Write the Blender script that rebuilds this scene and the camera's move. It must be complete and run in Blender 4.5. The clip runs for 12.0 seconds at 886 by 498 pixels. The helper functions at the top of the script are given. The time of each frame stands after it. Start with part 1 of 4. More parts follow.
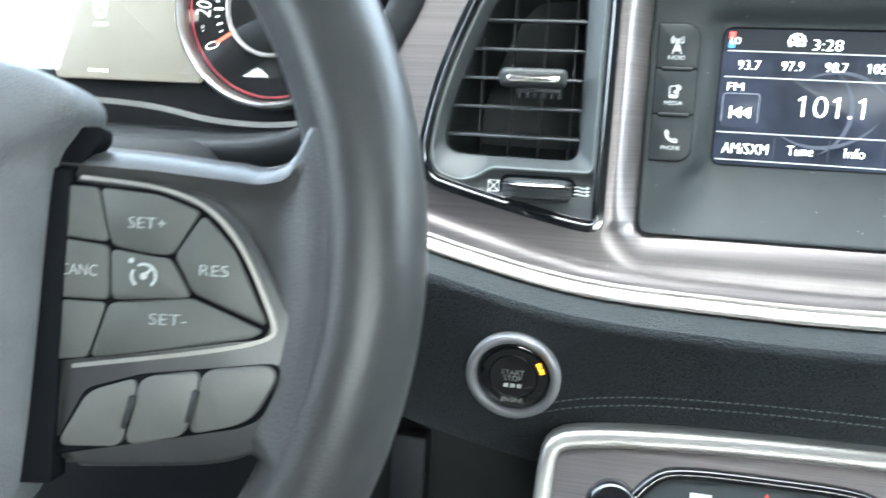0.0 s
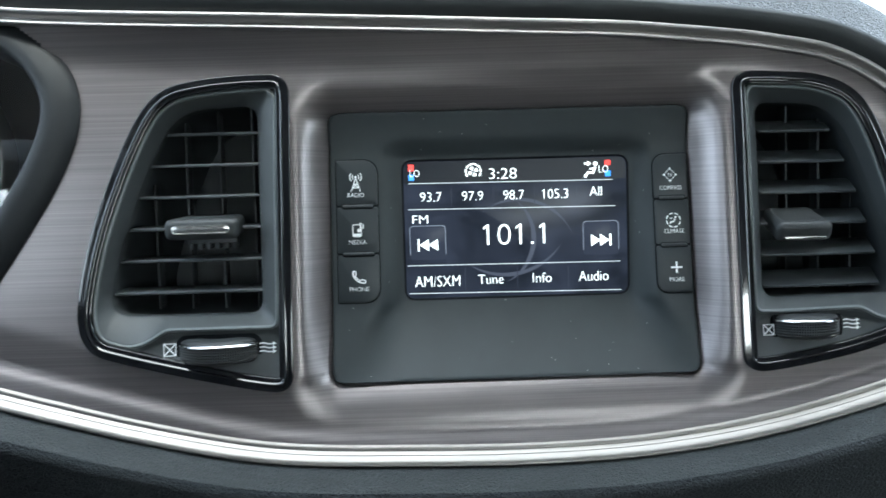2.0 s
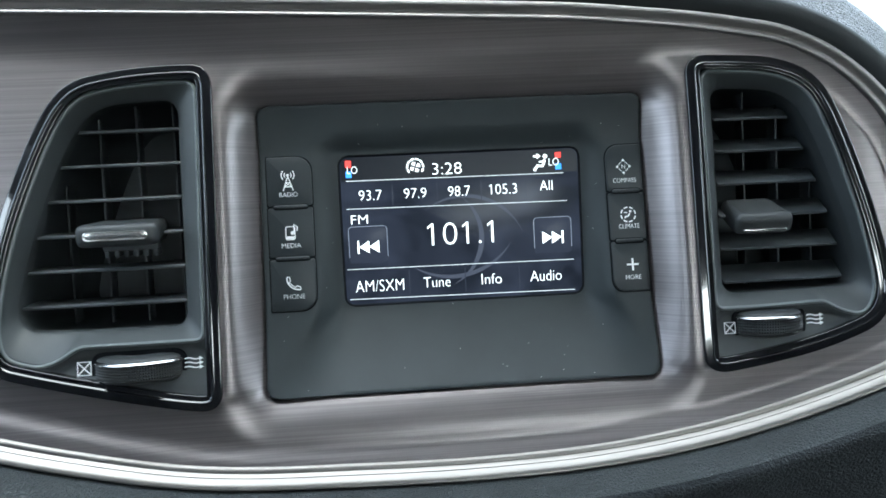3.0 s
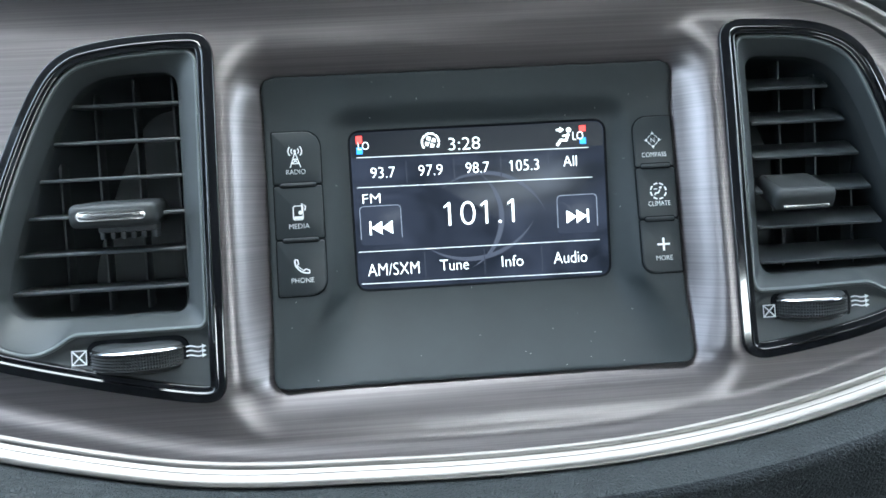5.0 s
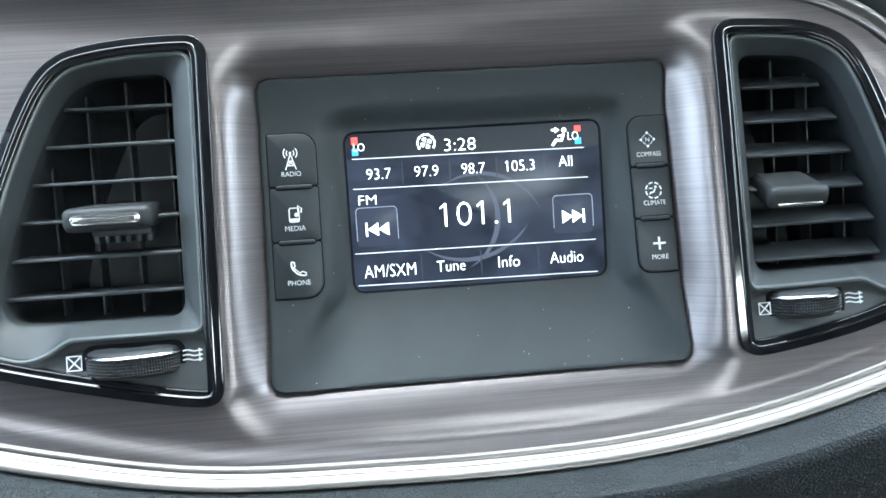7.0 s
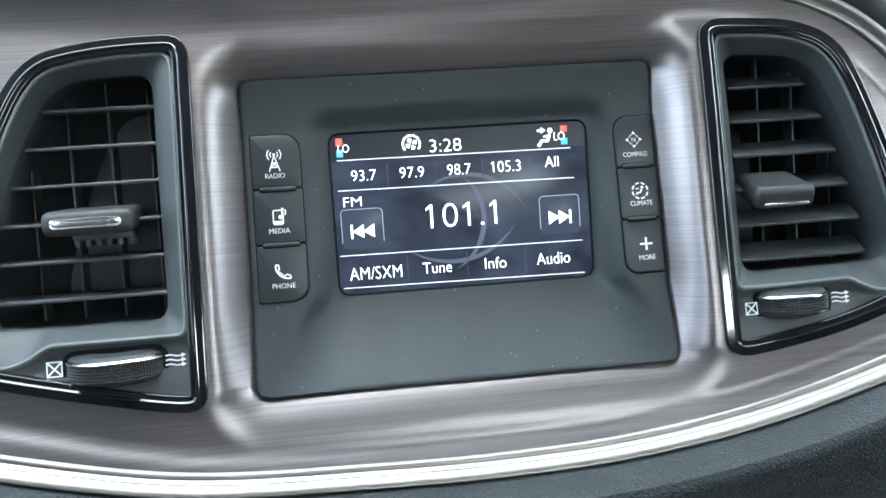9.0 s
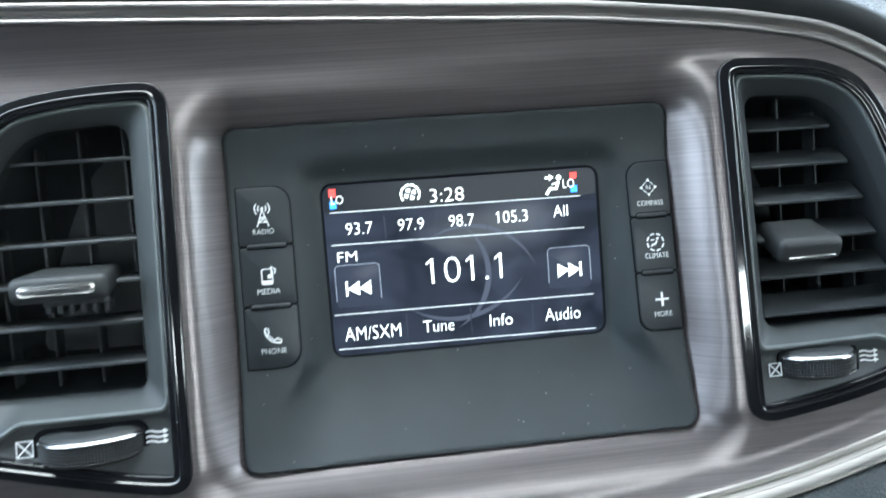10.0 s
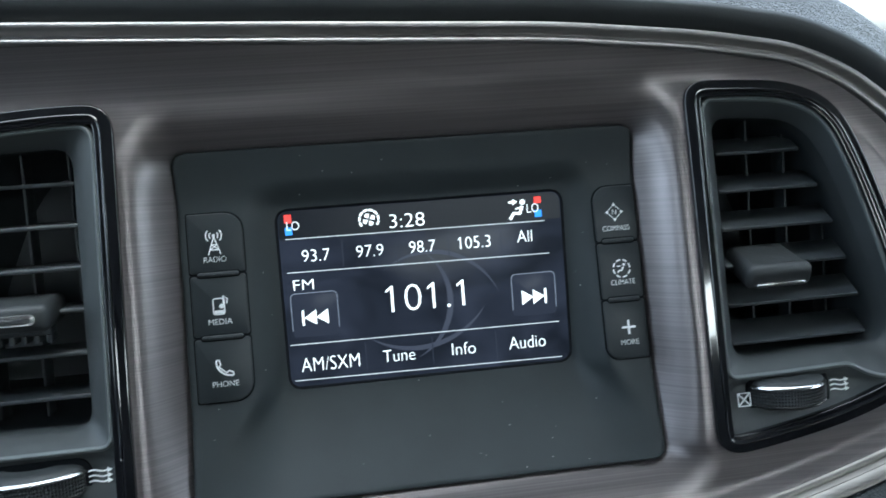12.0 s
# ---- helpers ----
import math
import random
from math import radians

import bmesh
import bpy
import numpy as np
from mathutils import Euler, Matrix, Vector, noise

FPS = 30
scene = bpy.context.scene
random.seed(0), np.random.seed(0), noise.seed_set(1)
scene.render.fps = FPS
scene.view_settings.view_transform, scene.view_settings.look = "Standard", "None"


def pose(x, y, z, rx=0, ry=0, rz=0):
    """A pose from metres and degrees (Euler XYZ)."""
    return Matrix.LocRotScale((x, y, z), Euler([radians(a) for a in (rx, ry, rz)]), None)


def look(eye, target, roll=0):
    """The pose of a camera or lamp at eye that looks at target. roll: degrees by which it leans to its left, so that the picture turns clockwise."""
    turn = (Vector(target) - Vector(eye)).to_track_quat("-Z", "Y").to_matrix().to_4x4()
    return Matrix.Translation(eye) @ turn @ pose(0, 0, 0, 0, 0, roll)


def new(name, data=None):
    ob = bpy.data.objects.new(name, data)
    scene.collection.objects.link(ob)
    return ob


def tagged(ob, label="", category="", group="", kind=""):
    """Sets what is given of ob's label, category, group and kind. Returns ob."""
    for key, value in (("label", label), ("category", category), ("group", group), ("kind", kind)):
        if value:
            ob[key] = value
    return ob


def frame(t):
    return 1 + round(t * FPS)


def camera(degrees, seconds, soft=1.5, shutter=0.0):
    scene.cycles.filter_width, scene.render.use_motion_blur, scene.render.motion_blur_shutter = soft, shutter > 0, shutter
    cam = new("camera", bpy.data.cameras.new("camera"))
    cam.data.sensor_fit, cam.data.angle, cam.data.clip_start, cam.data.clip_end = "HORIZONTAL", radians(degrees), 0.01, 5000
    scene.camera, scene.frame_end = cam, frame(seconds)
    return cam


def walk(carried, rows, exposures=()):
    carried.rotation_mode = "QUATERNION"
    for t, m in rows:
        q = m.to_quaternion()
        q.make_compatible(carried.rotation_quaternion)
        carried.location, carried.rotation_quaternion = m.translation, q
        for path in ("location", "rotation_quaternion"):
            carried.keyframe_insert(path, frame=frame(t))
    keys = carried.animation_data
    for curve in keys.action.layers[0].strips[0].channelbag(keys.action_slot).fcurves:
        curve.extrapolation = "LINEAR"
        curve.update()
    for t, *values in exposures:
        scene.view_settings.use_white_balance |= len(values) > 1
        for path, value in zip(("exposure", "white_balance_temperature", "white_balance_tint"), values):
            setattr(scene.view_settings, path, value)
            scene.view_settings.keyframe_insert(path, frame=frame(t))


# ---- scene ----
# The stack faces the driver: its own axes are x to the right, y away from the cabin, z up along the screen.
STACK = pose(0, 0, 0.86, 0, 0, -13) @ pose(0, 0, 0, -10, 0, 0)
cam = camera(60.0, 12.0, soft=1.6, shutter=0.5)
PATH = [
    (0.0, (-0.1044, -0.3996, -0.0152), (-0.1626, -0.1090, -0.0616), 2.96),
    (0.2, (-0.0816, -0.4001, -0.0062), (-0.1437, -0.1103, -0.0528), 1.99),
    (0.5, (-0.0558, -0.3986, 0.0131), (-0.1068, -0.1055, -0.0255), 1.20),
    (0.8, (-0.0548, -0.3929, 0.0121), (-0.0815, -0.0950, -0.0111), 0.66),
    (1.0, (-0.0542, -0.3846, 0.0112), (-0.0708, -0.0856, -0.0068), 0.16),
    (1.5, (-0.0498, -0.3733, 0.0149), (-0.0545, -0.0737, 0.0001), -0.89),
    (2.0, (-0.0430, -0.3613, 0.0189), (-0.0357, -0.0619, 0.0015), -1.64),
    (2.5, (-0.0393, -0.3572, 0.0210), (-0.0222, -0.0582, 0.0030), -2.30),
    (3.0, (-0.0334, -0.3375, 0.0173), (-0.0114, -0.0388, -0.0004), -2.80),
    (4.8, (-0.0296, -0.3142, 0.0083), (-0.0074, -0.0153, -0.0048), -3.25),
    (5.0, (-0.0374, -0.3168, 0.0081), (-0.0175, -0.0179, -0.0093), -3.23),
    (5.5, (-0.0385, -0.3165, 0.0075), (-0.0175, -0.0177, -0.0099), -3.45),
    (6.0, (-0.0393, -0.3163, 0.0096), (-0.0163, -0.0176, -0.0078), -3.54),
    (6.5, (-0.0426, -0.3180, 0.0089), (-0.0189, -0.0194, -0.0080), -3.61),
    (7.0, (-0.0415, -0.3161, 0.0082), (-0.0163, -0.0176, -0.0090), -3.70),
    (9.0, (-0.0405, -0.3137, 0.0087), (-0.0106, -0.0157, -0.0088), -3.97),
    (9.5, (-0.0404, -0.3144, 0.0103), (-0.0117, -0.0163, -0.0070), -3.97),
    (10.0, (-0.0405, -0.2904, 0.0332), (-0.0073, 0.0070, 0.0116), -4.28),
    (10.5, (-0.0310, -0.2844, 0.0419), (0.0076, 0.0122, 0.0187), -4.29),
    (11.0, (-0.0281, -0.2845, 0.0448), (0.0136, 0.0119, 0.0238), -4.24),
    (11.5, (-0.0241, -0.2846, 0.0432), (0.0180, 0.0118, 0.0250), -4.23),
    (12.0, (-0.0296, -0.2821, 0.0391), (0.0094, 0.0147, 0.0199), -4.31),
]

walk(cam, [(t, STACK @ look(eye, target, roll)) for t, eye, target, roll in PATH],
     exposures=[(t, stops, kelvin, -5) for t, stops, kelvin in ((0.0, 5.58, 6230), (0.8, 5.36, 6180), (1.5, 4.48, 6080), (2.5, 4.28, 6030), (5.0, 4.73, 5850), (5.5, 5.03, 5850), (7.0, 5.03, 5880), (9.5, 5.02, 5980), (10.5, 4.37, 5920), (12.0, 3.92, 5840))])

# ---- light ----
world = bpy.data.worlds.new("daylight")
scene.world = world
world.use_nodes = True
_n = world.node_tree.nodes
_sky = _n.new("ShaderNodeTexSky")
_sky.sky_type, _sky.sun_disc = "NISHITA", False
_sky.sun_elevation, _sky.sun_rotation = radians(53), radians(172)
_sky.air_density, _sky.dust_density, _sky.ozone_density = 0.6, 5.0, 0.5
_haze = _n.new("ShaderNodeHueSaturation")  # a hazy, nearly white sky
_haze.inputs["Saturation"].default_value = 0.55
world.node_tree.links.new(_sky.outputs[0], _haze.inputs["Color"])
world.node_tree.links.new(_haze.outputs[0], _n["Background"].inputs[0])
_n["Background"].inputs[1].default_value = 0.15
sun = new("sun", bpy.data.lights.new("sun", "SUN"))
sun.data.energy, sun.data.angle, sun.data.color = 0.5, radians(30), (1.0, 0.96, 0.9)
sun.matrix_world = look((0.8, -6, 8), (0, 0, 0))


# ---- materials ----
GLOW = 0.26  # how strongly lit glyphs shine beside daylight

def material(name, color, rough=0.5, metal=0.0, coat=0.0, vary=0.0, vary_scale=(60, 60, 60), rough_vary=0.0,
             bump=0.0, bump_scale=(800, 800, 800), relief=0.0005, grain="noise", emit=None, emit_strength=0.0, specks=0.0, ior=1.45):
    m = bpy.data.materials.new(name)
    m.use_nodes = True
    nt = m.node_tree
    b = nt.nodes["Principled BSDF"]
    b.inputs["Base Color"].default_value = (*color, 1)
    b.inputs["Roughness"].default_value = rough
    b.inputs["Metallic"].default_value = metal
    b.inputs["Coat Weight"].default_value = coat
    b.inputs["IOR"].default_value = ior
    tc = nt.nodes.new("ShaderNodeTexCoord")

    def tex(scale, kind="noise", detail=4.0):
        mp = nt.nodes.new("ShaderNodeMapping")
        mp.inputs["Scale"].default_value = scale
        nt.links.new(tc.outputs["Object"], mp.inputs[0])
        if kind == "edge":
            wob = nt.nodes.new("ShaderNodeTexNoise")
            wob.inputs["Scale"].default_value, wob.inputs["Detail"].default_value = 1.3, 2.0
            nt.links.new(mp.outputs[0], wob.inputs["Vector"])
            add = nt.nodes.new("ShaderNodeVectorMath")
            add.operation = "MULTIPLY_ADD"
            add.inputs[1].default_value = (1.4, 1.4, 1.4)
            nt.links.new(wob.outputs["Color"], add.inputs[0])
            nt.links.new(mp.outputs[0], add.inputs[2])
            cells = nt.nodes.new("ShaderNodeTexVoronoi")
            cells.feature = "DISTANCE_TO_EDGE"
            cells.inputs["Scale"].default_value = 1.0
            nt.links.new(add.outputs[0], cells.inputs["Vector"])
            soft = nt.nodes.new("ShaderNodeMapRange")
            soft.interpolation_type = "SMOOTHSTEP"
            soft.inputs[1].default_value, soft.inputs[2].default_value = 0.0, 0.28
            nt.links.new(cells.outputs["Distance"], soft.inputs[0])
            return soft
        t = nt.nodes.new("ShaderNodeTexNoise" if kind == "noise" else "ShaderNodeTexVoronoi")
        t.inputs["Scale"].default_value = 1.0
        if kind == "noise":
            t.inputs["Detail"].default_value = detail
        nt.links.new(mp.outputs[0], t.inputs["Vector"])
        return t

    col = None
    if vary:
        t = tex(vary_scale)
        big = tex((9, 9, 9), detail=2.0)
        mixer = nt.nodes.new("ShaderNodeMath")
        mixer.operation = "MULTIPLY_ADD"
        mixer.inputs[1].default_value = 0.3
        nt.links.new(big.outputs[0], mixer.inputs[0])
        nt.links.new(t.outputs[0], mixer.inputs[2])
        ramp = nt.nodes.new("ShaderNodeMapRange")
        ramp.inputs[1].default_value, ramp.inputs[2].default_value = 0.4, 0.9
        ramp.inputs[3].default_value, ramp.inputs[4].default_value = 1 - vary, 1 + vary
        nt.links.new(mixer.outputs[0], ramp.inputs[0])
        mul = nt.nodes.new("ShaderNodeVectorMath")
        mul.operation = "SCALE"
        mul.inputs[0].default_value = color
        nt.links.new(ramp.outputs[0], mul.inputs["Scale"])
        col = mul.outputs[0]
        nt.links.new(col, b.inputs["Base Color"])
        if rough_vary:
            rr = nt.nodes.new("ShaderNodeMapRange")
            rr.inputs[1].default_value, rr.inputs[2].default_value = 0.3, 0.7
            rr.inputs[3].default_value, rr.inputs[4].default_value = rough - rough_vary, rough + rough_vary
            nt.links.new(t.outputs[0], rr.inputs[0])
            nt.links.new(rr.outputs[0], b.inputs["Roughness"])
    if specks:
        v = tex((210, 210, 210), "voronoi")
        th = nt.nodes.new("ShaderNodeMath")
        th.operation = "LESS_THAN"
        th.inputs[1].default_value = specks
        nt.links.new(v.outputs["Distance"], th.inputs[0])
        mx = nt.nodes.new("ShaderNodeMix")
        mx.data_type = "RGBA"
        nt.links.new(th.outputs[0], mx.inputs["Factor"])
        if col is not None:
            nt.links.new(col, mx.inputs["A"])
        else:
            mx.inputs["A"].default_value = (*color, 1)
        mx.inputs["B"].default_value = (0.45, 0.44, 0.42, 1)
        nt.links.new(mx.outputs["Result"], b.inputs["Base Color"])
    if bump:
        t = tex(bump_scale, grain)
        bp = nt.nodes.new("ShaderNodeBump")
        bp.inputs["Strength"].default_value = bump
        bp.inputs["Distance"].default_value = relief
        nt.links.new(t.outputs["Distance" if grain == "voronoi" else 0], bp.inputs["Height"])
        nt.links.new(bp.outputs[0], b.inputs["Normal"])
    if emit:
        b.inputs["Emission Color"].default_value = (*emit, 1)
        b.inputs["Emission Strength"].default_value = emit_strength
    return m


BRUSHED = material("brushed_metal", (0.222, 0.2, 0.201), 0.37, 0.8, vary=0.2, vary_scale=(8, 8, 1700), rough_vary=0.04,
                   bump=0.05, bump_scale=(4, 4, 2200))
_up = BRUSHED.node_tree.nodes.new("ShaderNodeCombineXYZ")  # the brush marks lie across this direction
for _i, _v in enumerate(STACK.to_3x3() @ Vector((0, 0, 1))):
    _up.inputs[_i].default_value = _v
_metal = BRUSHED.node_tree.nodes["Principled BSDF"]
BRUSHED.node_tree.links.new(_up.outputs[0], _metal.inputs["Tangent"])
_metal.inputs["Anisotropic"].default_value = 0.4
CHROME = material("satin_chrome", (0.27, 0.252, 0.235), 0.42, 1.0, vary=0.12, vary_scale=(20, 20, 900))
DARKCHROME = material("smoked_chrome", (0.3, 0.285, 0.28), 0.42, 1.0, vary=0.12, vary_scale=(20, 20, 900))
BAND = material("smoked_band", (0.6, 0.6, 0.6), 0.2, 1.0)
INLAY = material("inlay_chrome", (0.72, 0.7, 0.68), 0.24, 1.0)
PIANO = material("gloss_black", (0.006, 0.0065, 0.008), 0.08, coat=0.6, ior=1.55)
SOFT = material("soft_black_plastic", (0.025, 0.0275, 0.0285), 0.5, vary=0.12, bump=0.15, bump_scale=(2500, 2500, 2500))
BEZEL = material("screen_bezel_plastic", (0.0205, 0.026, 0.0285), 0.52, vary=0.12, bump=0.1, bump_scale=(2600, 2600, 2600), specks=0.035)
GREY = material("grey_plastic", (0.044, 0.049, 0.051), 0.48, vary=0.1, bump=0.12, bump_scale=(2400, 2400, 2400), specks=0.02)
KEYCAPS = material("button_plastic", (0.02, 0.025, 0.028), 0.42, vary=0.1)
BLACK = material("dull_black", (0.046, 0.053, 0.058), 0.6, vary=0.2)
GAP = material("dark_gap", (0.011, 0.012, 0.014), 0.9, ior=1.08)
SLAT = material("slat_plastic", (0.05, 0.056, 0.06), 0.3, vary=0.15)
# paler than LOWPAD, with the light on its upturned face in the colour
BANDSKIN = material("smooth_lit_pad_skin", (0.033, 0.038, 0.039), 0.5, vary=0.12, bump=0.8, relief=0.0006, bump_scale=(620, 620, 620), grain="edge")
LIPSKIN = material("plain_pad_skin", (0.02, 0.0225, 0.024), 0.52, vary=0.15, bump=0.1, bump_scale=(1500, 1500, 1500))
# the housing's plastic made paler, for the light its bevel catches
PALELIP = material("highlit_satin_lip", (0.11, 0.122, 0.122), 0.36, vary=0.1)
VANE = material("vane_plastic", (0.036, 0.041, 0.045), 0.42, vary=0.15)
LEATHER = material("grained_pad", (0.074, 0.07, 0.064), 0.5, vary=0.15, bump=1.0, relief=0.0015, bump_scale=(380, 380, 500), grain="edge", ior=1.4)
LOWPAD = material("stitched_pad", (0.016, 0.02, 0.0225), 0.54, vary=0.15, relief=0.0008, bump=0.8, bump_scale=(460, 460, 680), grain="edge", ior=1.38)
WHEELSKIN = material("wheel_leather", (0.05, 0.05, 0.05), 0.34, vary=0.12, bump=0.12, bump_scale=(900, 900, 900), grain="voronoi")
HUBSKIN = material("airbag_cover", (0.14, 0.144, 0.146), 0.45, vary=0.12, bump=0.4, relief=0.0004, bump_scale=(700, 700, 700), grain="edge")
MENUGREY = material("menu_button_plastic", (0.14, 0.14, 0.13), 0.4, vary=0.08)
PADGREY = material("wheel_button_plastic", (0.1, 0.103, 0.095), 0.45, vary=0.08)
SILVER = material("satin_silver", (0.42, 0.42, 0.43), 0.5, 0.8, vary=0.1)
PODGREY = material("pod_satin", (0.085, 0.086, 0.087), 0.38, 0.5, vary=0.1)
MOLDING = material("grey_molding", (0.13, 0.13, 0.127), 0.5, 0.4, vary=0.08)
SATIN = material("satin_frame", (0.4, 0.385, 0.365), 0.42, 0.9, vary=0.08)
DIMPRINT = material("dim_print", (0.55, 0.56, 0.56), 0.5)
PRINT = material("white_print", (0.85, 0.86, 0.87), 0.5)
THREAD = material("grey_thread", (0.13, 0.14, 0.15), 0.7)
LIT = material("lit_glyph", (0.8, 0.8, 0.8), 0.5, emit=(0.95, 0.97, 1.0), emit_strength=GLOW * 0.48)
DIALPRINT = material("dial_print", (0.8, 0.81, 0.82), 0.5, emit=(0.9, 0.95, 1.0), emit_strength=GLOW * 0.16)
LITLINE = material("lit_line", (0.4, 0.4, 0.4), 0.5, emit=(0.8, 0.83, 0.9), emit_strength=GLOW * 0.28)
LITRED = material("lit_red", (0.6, 0.05, 0.05), 0.5, emit=(0.9, 0.05, 0.04), emit_strength=GLOW * 0.4)
LITBLUE = material("lit_blue", (0.05, 0.2, 0.6), 0.5, emit=(0.04, 0.25, 0.85), emit_strength=GLOW * 0.4)
LITAMBER = material("lit_amber", (0.8, 0.4, 0.05), 0.5, emit=(1.0, 0.42, 0.03), emit_strength=GLOW * 0.85)
LITSWIRL = material("lit_swirl", (0.01, 0.01, 0.012), 0.3, ior=1.2, emit=(0.024, 0.0265, 0.04), emit_strength=GLOW * 0.7)
LITBAR = material("lit_bar", (0.006, 0.006, 0.007), 0.25, ior=1.2, emit=(0.0035, 0.0042, 0.0062), emit_strength=GLOW * 0.7)
LITKEY = material("lit_key", (0.007, 0.007, 0.009), 0.25, ior=1.2, emit=(0.02, 0.023, 0.036), emit_strength=GLOW * 0.45)
LITEDGE = material("lit_edge", (0.1, 0.1, 0.1), 0.4, emit=(0.2, 0.22, 0.3), emit_strength=GLOW * 0.3)
NEEDLE = material("needle_red", (0.7, 0.08, 0.03), 0.4, emit=(0.9, 0.05, 0.03), emit_strength=GLOW * 0.35)
DIAL = material("dial_face", (0.006, 0.0065, 0.008), 0.6, vary=0.1, ior=1.2)
HOODSKIN = material("hood_plastic", (0.011, 0.0125, 0.0145), 0.55, vary=0.12, bump=0.15, bump_scale=(1800, 1800, 1800), ior=1.35)
DIALRING = material("dial_chrome", (0.4, 0.4, 0.4), 0.34, 1.0)
DIALRED = material("dial_red_ring", (0.2, 0.02, 0.03), 0.5)
SHELL = material("headliner_cloth", (0.18, 0.183, 0.187), 0.9, vary=0.08)
DOORSKIN = material("door_card", (0.03, 0.03, 0.032), 0.6, vary=0.1)
CARPET = material("dark_carpet", (0.06, 0.058, 0.056), 0.95, vary=0.3, vary_scale=(300, 300, 300))
ASPHALT = material("pale_concrete", (0.2, 0.2, 0.2), 0.9, vary=0.25, vary_scale=(3, 3, 3))
LENS = material("clear_lens", (1, 1, 1), 0.0)
LENS.node_tree.nodes["Principled BSDF"].inputs["Transmission Weight"].default_value = 1.0
FOLIAGE = material("tree_leaves", (0.07, 0.1, 0.045), 0.7, vary=0.5, vary_scale=(3, 3, 3))
RED = material("warning_red", (0.6, 0.04, 0.03), 0.5)


def screen_material():
    m = bpy.data.materials.new("lit_screen")
    m.use_nodes = True
    nt = m.node_tree
    b = nt.nodes["Principled BSDF"]
    b.inputs["Base Color"].default_value = (0.008, 0.008, 0.01, 1)
    b.inputs["Roughness"].default_value = 0.22
    b.inputs["IOR"].default_value = 1.25
    tc = nt.nodes.new("ShaderNodeTexCoord")
    mp = nt.nodes.new("ShaderNodeMapping")
    mp.inputs["Scale"].default_value = (16, 1, 30)
    mp.inputs["Rotation"].default_value = (0, radians(25), 0)
    nt.links.new(tc.outputs["Object"], mp.inputs[0])
    t = nt.nodes.new("ShaderNodeTexNoise")
    t.inputs["Scale"].default_value, t.inputs["Detail"].default_value = 1.0, 2.0
    t.inputs["Distortion"].default_value = 2.5
    nt.links.new(mp.outputs[0], t.inputs["Vector"])
    r = nt.nodes.new("ShaderNodeValToRGB")
    r.color_ramp.elements[0].position, r.color_ramp.elements[0].color = 0.35, (0.0042, 0.0052, 0.0082, 1)
    r.color_ramp.elements[1].position, r.color_ramp.elements[1].color = 0.75, (0.0145, 0.0168, 0.027, 1)
    nt.links.new(t.outputs[0], r.inputs[0])
    nt.links.new(r.outputs[0], b.inputs["Emission Color"])
    b.inputs["Emission Strength"].default_value = GLOW * 0.7
    return m


SCREEN = screen_material()


# ---- building helpers; places are in the stack's axes, in millimetres ----
BASE = {}


def thing(name, base, label, category, group="", kind=""):
    ob = new(name)
    ob.empty_display_size = 0.02
    ob.matrix_world = STACK @ Matrix.Translation(Vector(base) / 1000)
    BASE[ob.name] = Vector(base) / 1000
    return tagged(ob, label, category, group, kind)


def part(name, bm, mat, parent, label="", smooth=True):
    """Links a bmesh, made in the stack's millimetres, as one mesh under a thing or a part."""
    shift = BASE[parent.name]
    bmesh.ops.scale(bm, vec=(0.001,) * 3, verts=bm.verts)
    bmesh.ops.translate(bm, vec=-shift, verts=bm.verts)
    bmesh.ops.recalc_face_normals(bm, faces=bm.faces)
    for f in bm.faces:
        f.smooth = smooth and len(f.verts) <= 4
    me = bpy.data.meshes.new(name)
    bm.to_mesh(me)
    bm.free()
    me.materials.append(mat)
    if smooth:
        me.set_sharp_from_angle(angle=radians(50))
    ob = new(name, me)
    ob.parent = parent
    BASE[ob.name] = shift
    if label:
        tagged(ob, label)
    return ob


def turned(bm, m):
    """Moves a bmesh by a matrix in millimetres."""
    bmesh.ops.transform(bm, matrix=m, verts=bm.verts)
    return bm


def trim_y(z):
    """The depth of the metal trim's face at a height."""
    return -22 + 0.107 * z


def box(x0, x1, y0, y1, z0, z1, bevel=0.0, seg=2):
    bm = bmesh.new()
    bmesh.ops.create_cube(bm, size=1)
    bmesh.ops.scale(bm, vec=(x1 - x0, y1 - y0, z1 - z0), verts=bm.verts)
    bmesh.ops.translate(bm, vec=((x0 + x1) / 2, (y0 + y1) / 2, (z0 + z1) / 2), verts=bm.verts)
    if bevel:
        bmesh.ops.bevel(bm, geom=bm.edges[:], offset=bevel, segments=seg, affect="EDGES", profile=0.5)
    return bm


def softened(points, rounds=3, closed=True):
    """A smooth line whose corners are cut round after round."""
    p = [Vector(q) for q in points]
    for _ in range(rounds):
        out = []
        n = len(p)
        for i in range(n if closed else n - 1):
            a, b = p[i], p[(i + 1) % n]
            out += [a * 0.75 + b * 0.25, a * 0.25 + b * 0.75]
        p = out if closed else [p[0], *out, p[-1]]
    return p


def rounded_rect(x0, x1, z0, z1, r, n=6):
    """r: one radius or four, from the lower left round to the right."""
    rs = r if isinstance(r, (tuple, list)) else (r,) * 4
    out = []
    for (cx, cz, a0), q in zip(((x0, z0, 180), (x1, z0, 270), (x1, z1, 0), (x0, z1, 90)), rs):
        ox, oz = (q if cx == x0 else -q), (q if cz == z0 else -q)
        for k in range(n + 1):
            a = radians(a0 + 90 * k / n)
            out.append(Vector((cx + ox + q * math.cos(a), cz + oz + q * math.sin(a))))
    return out


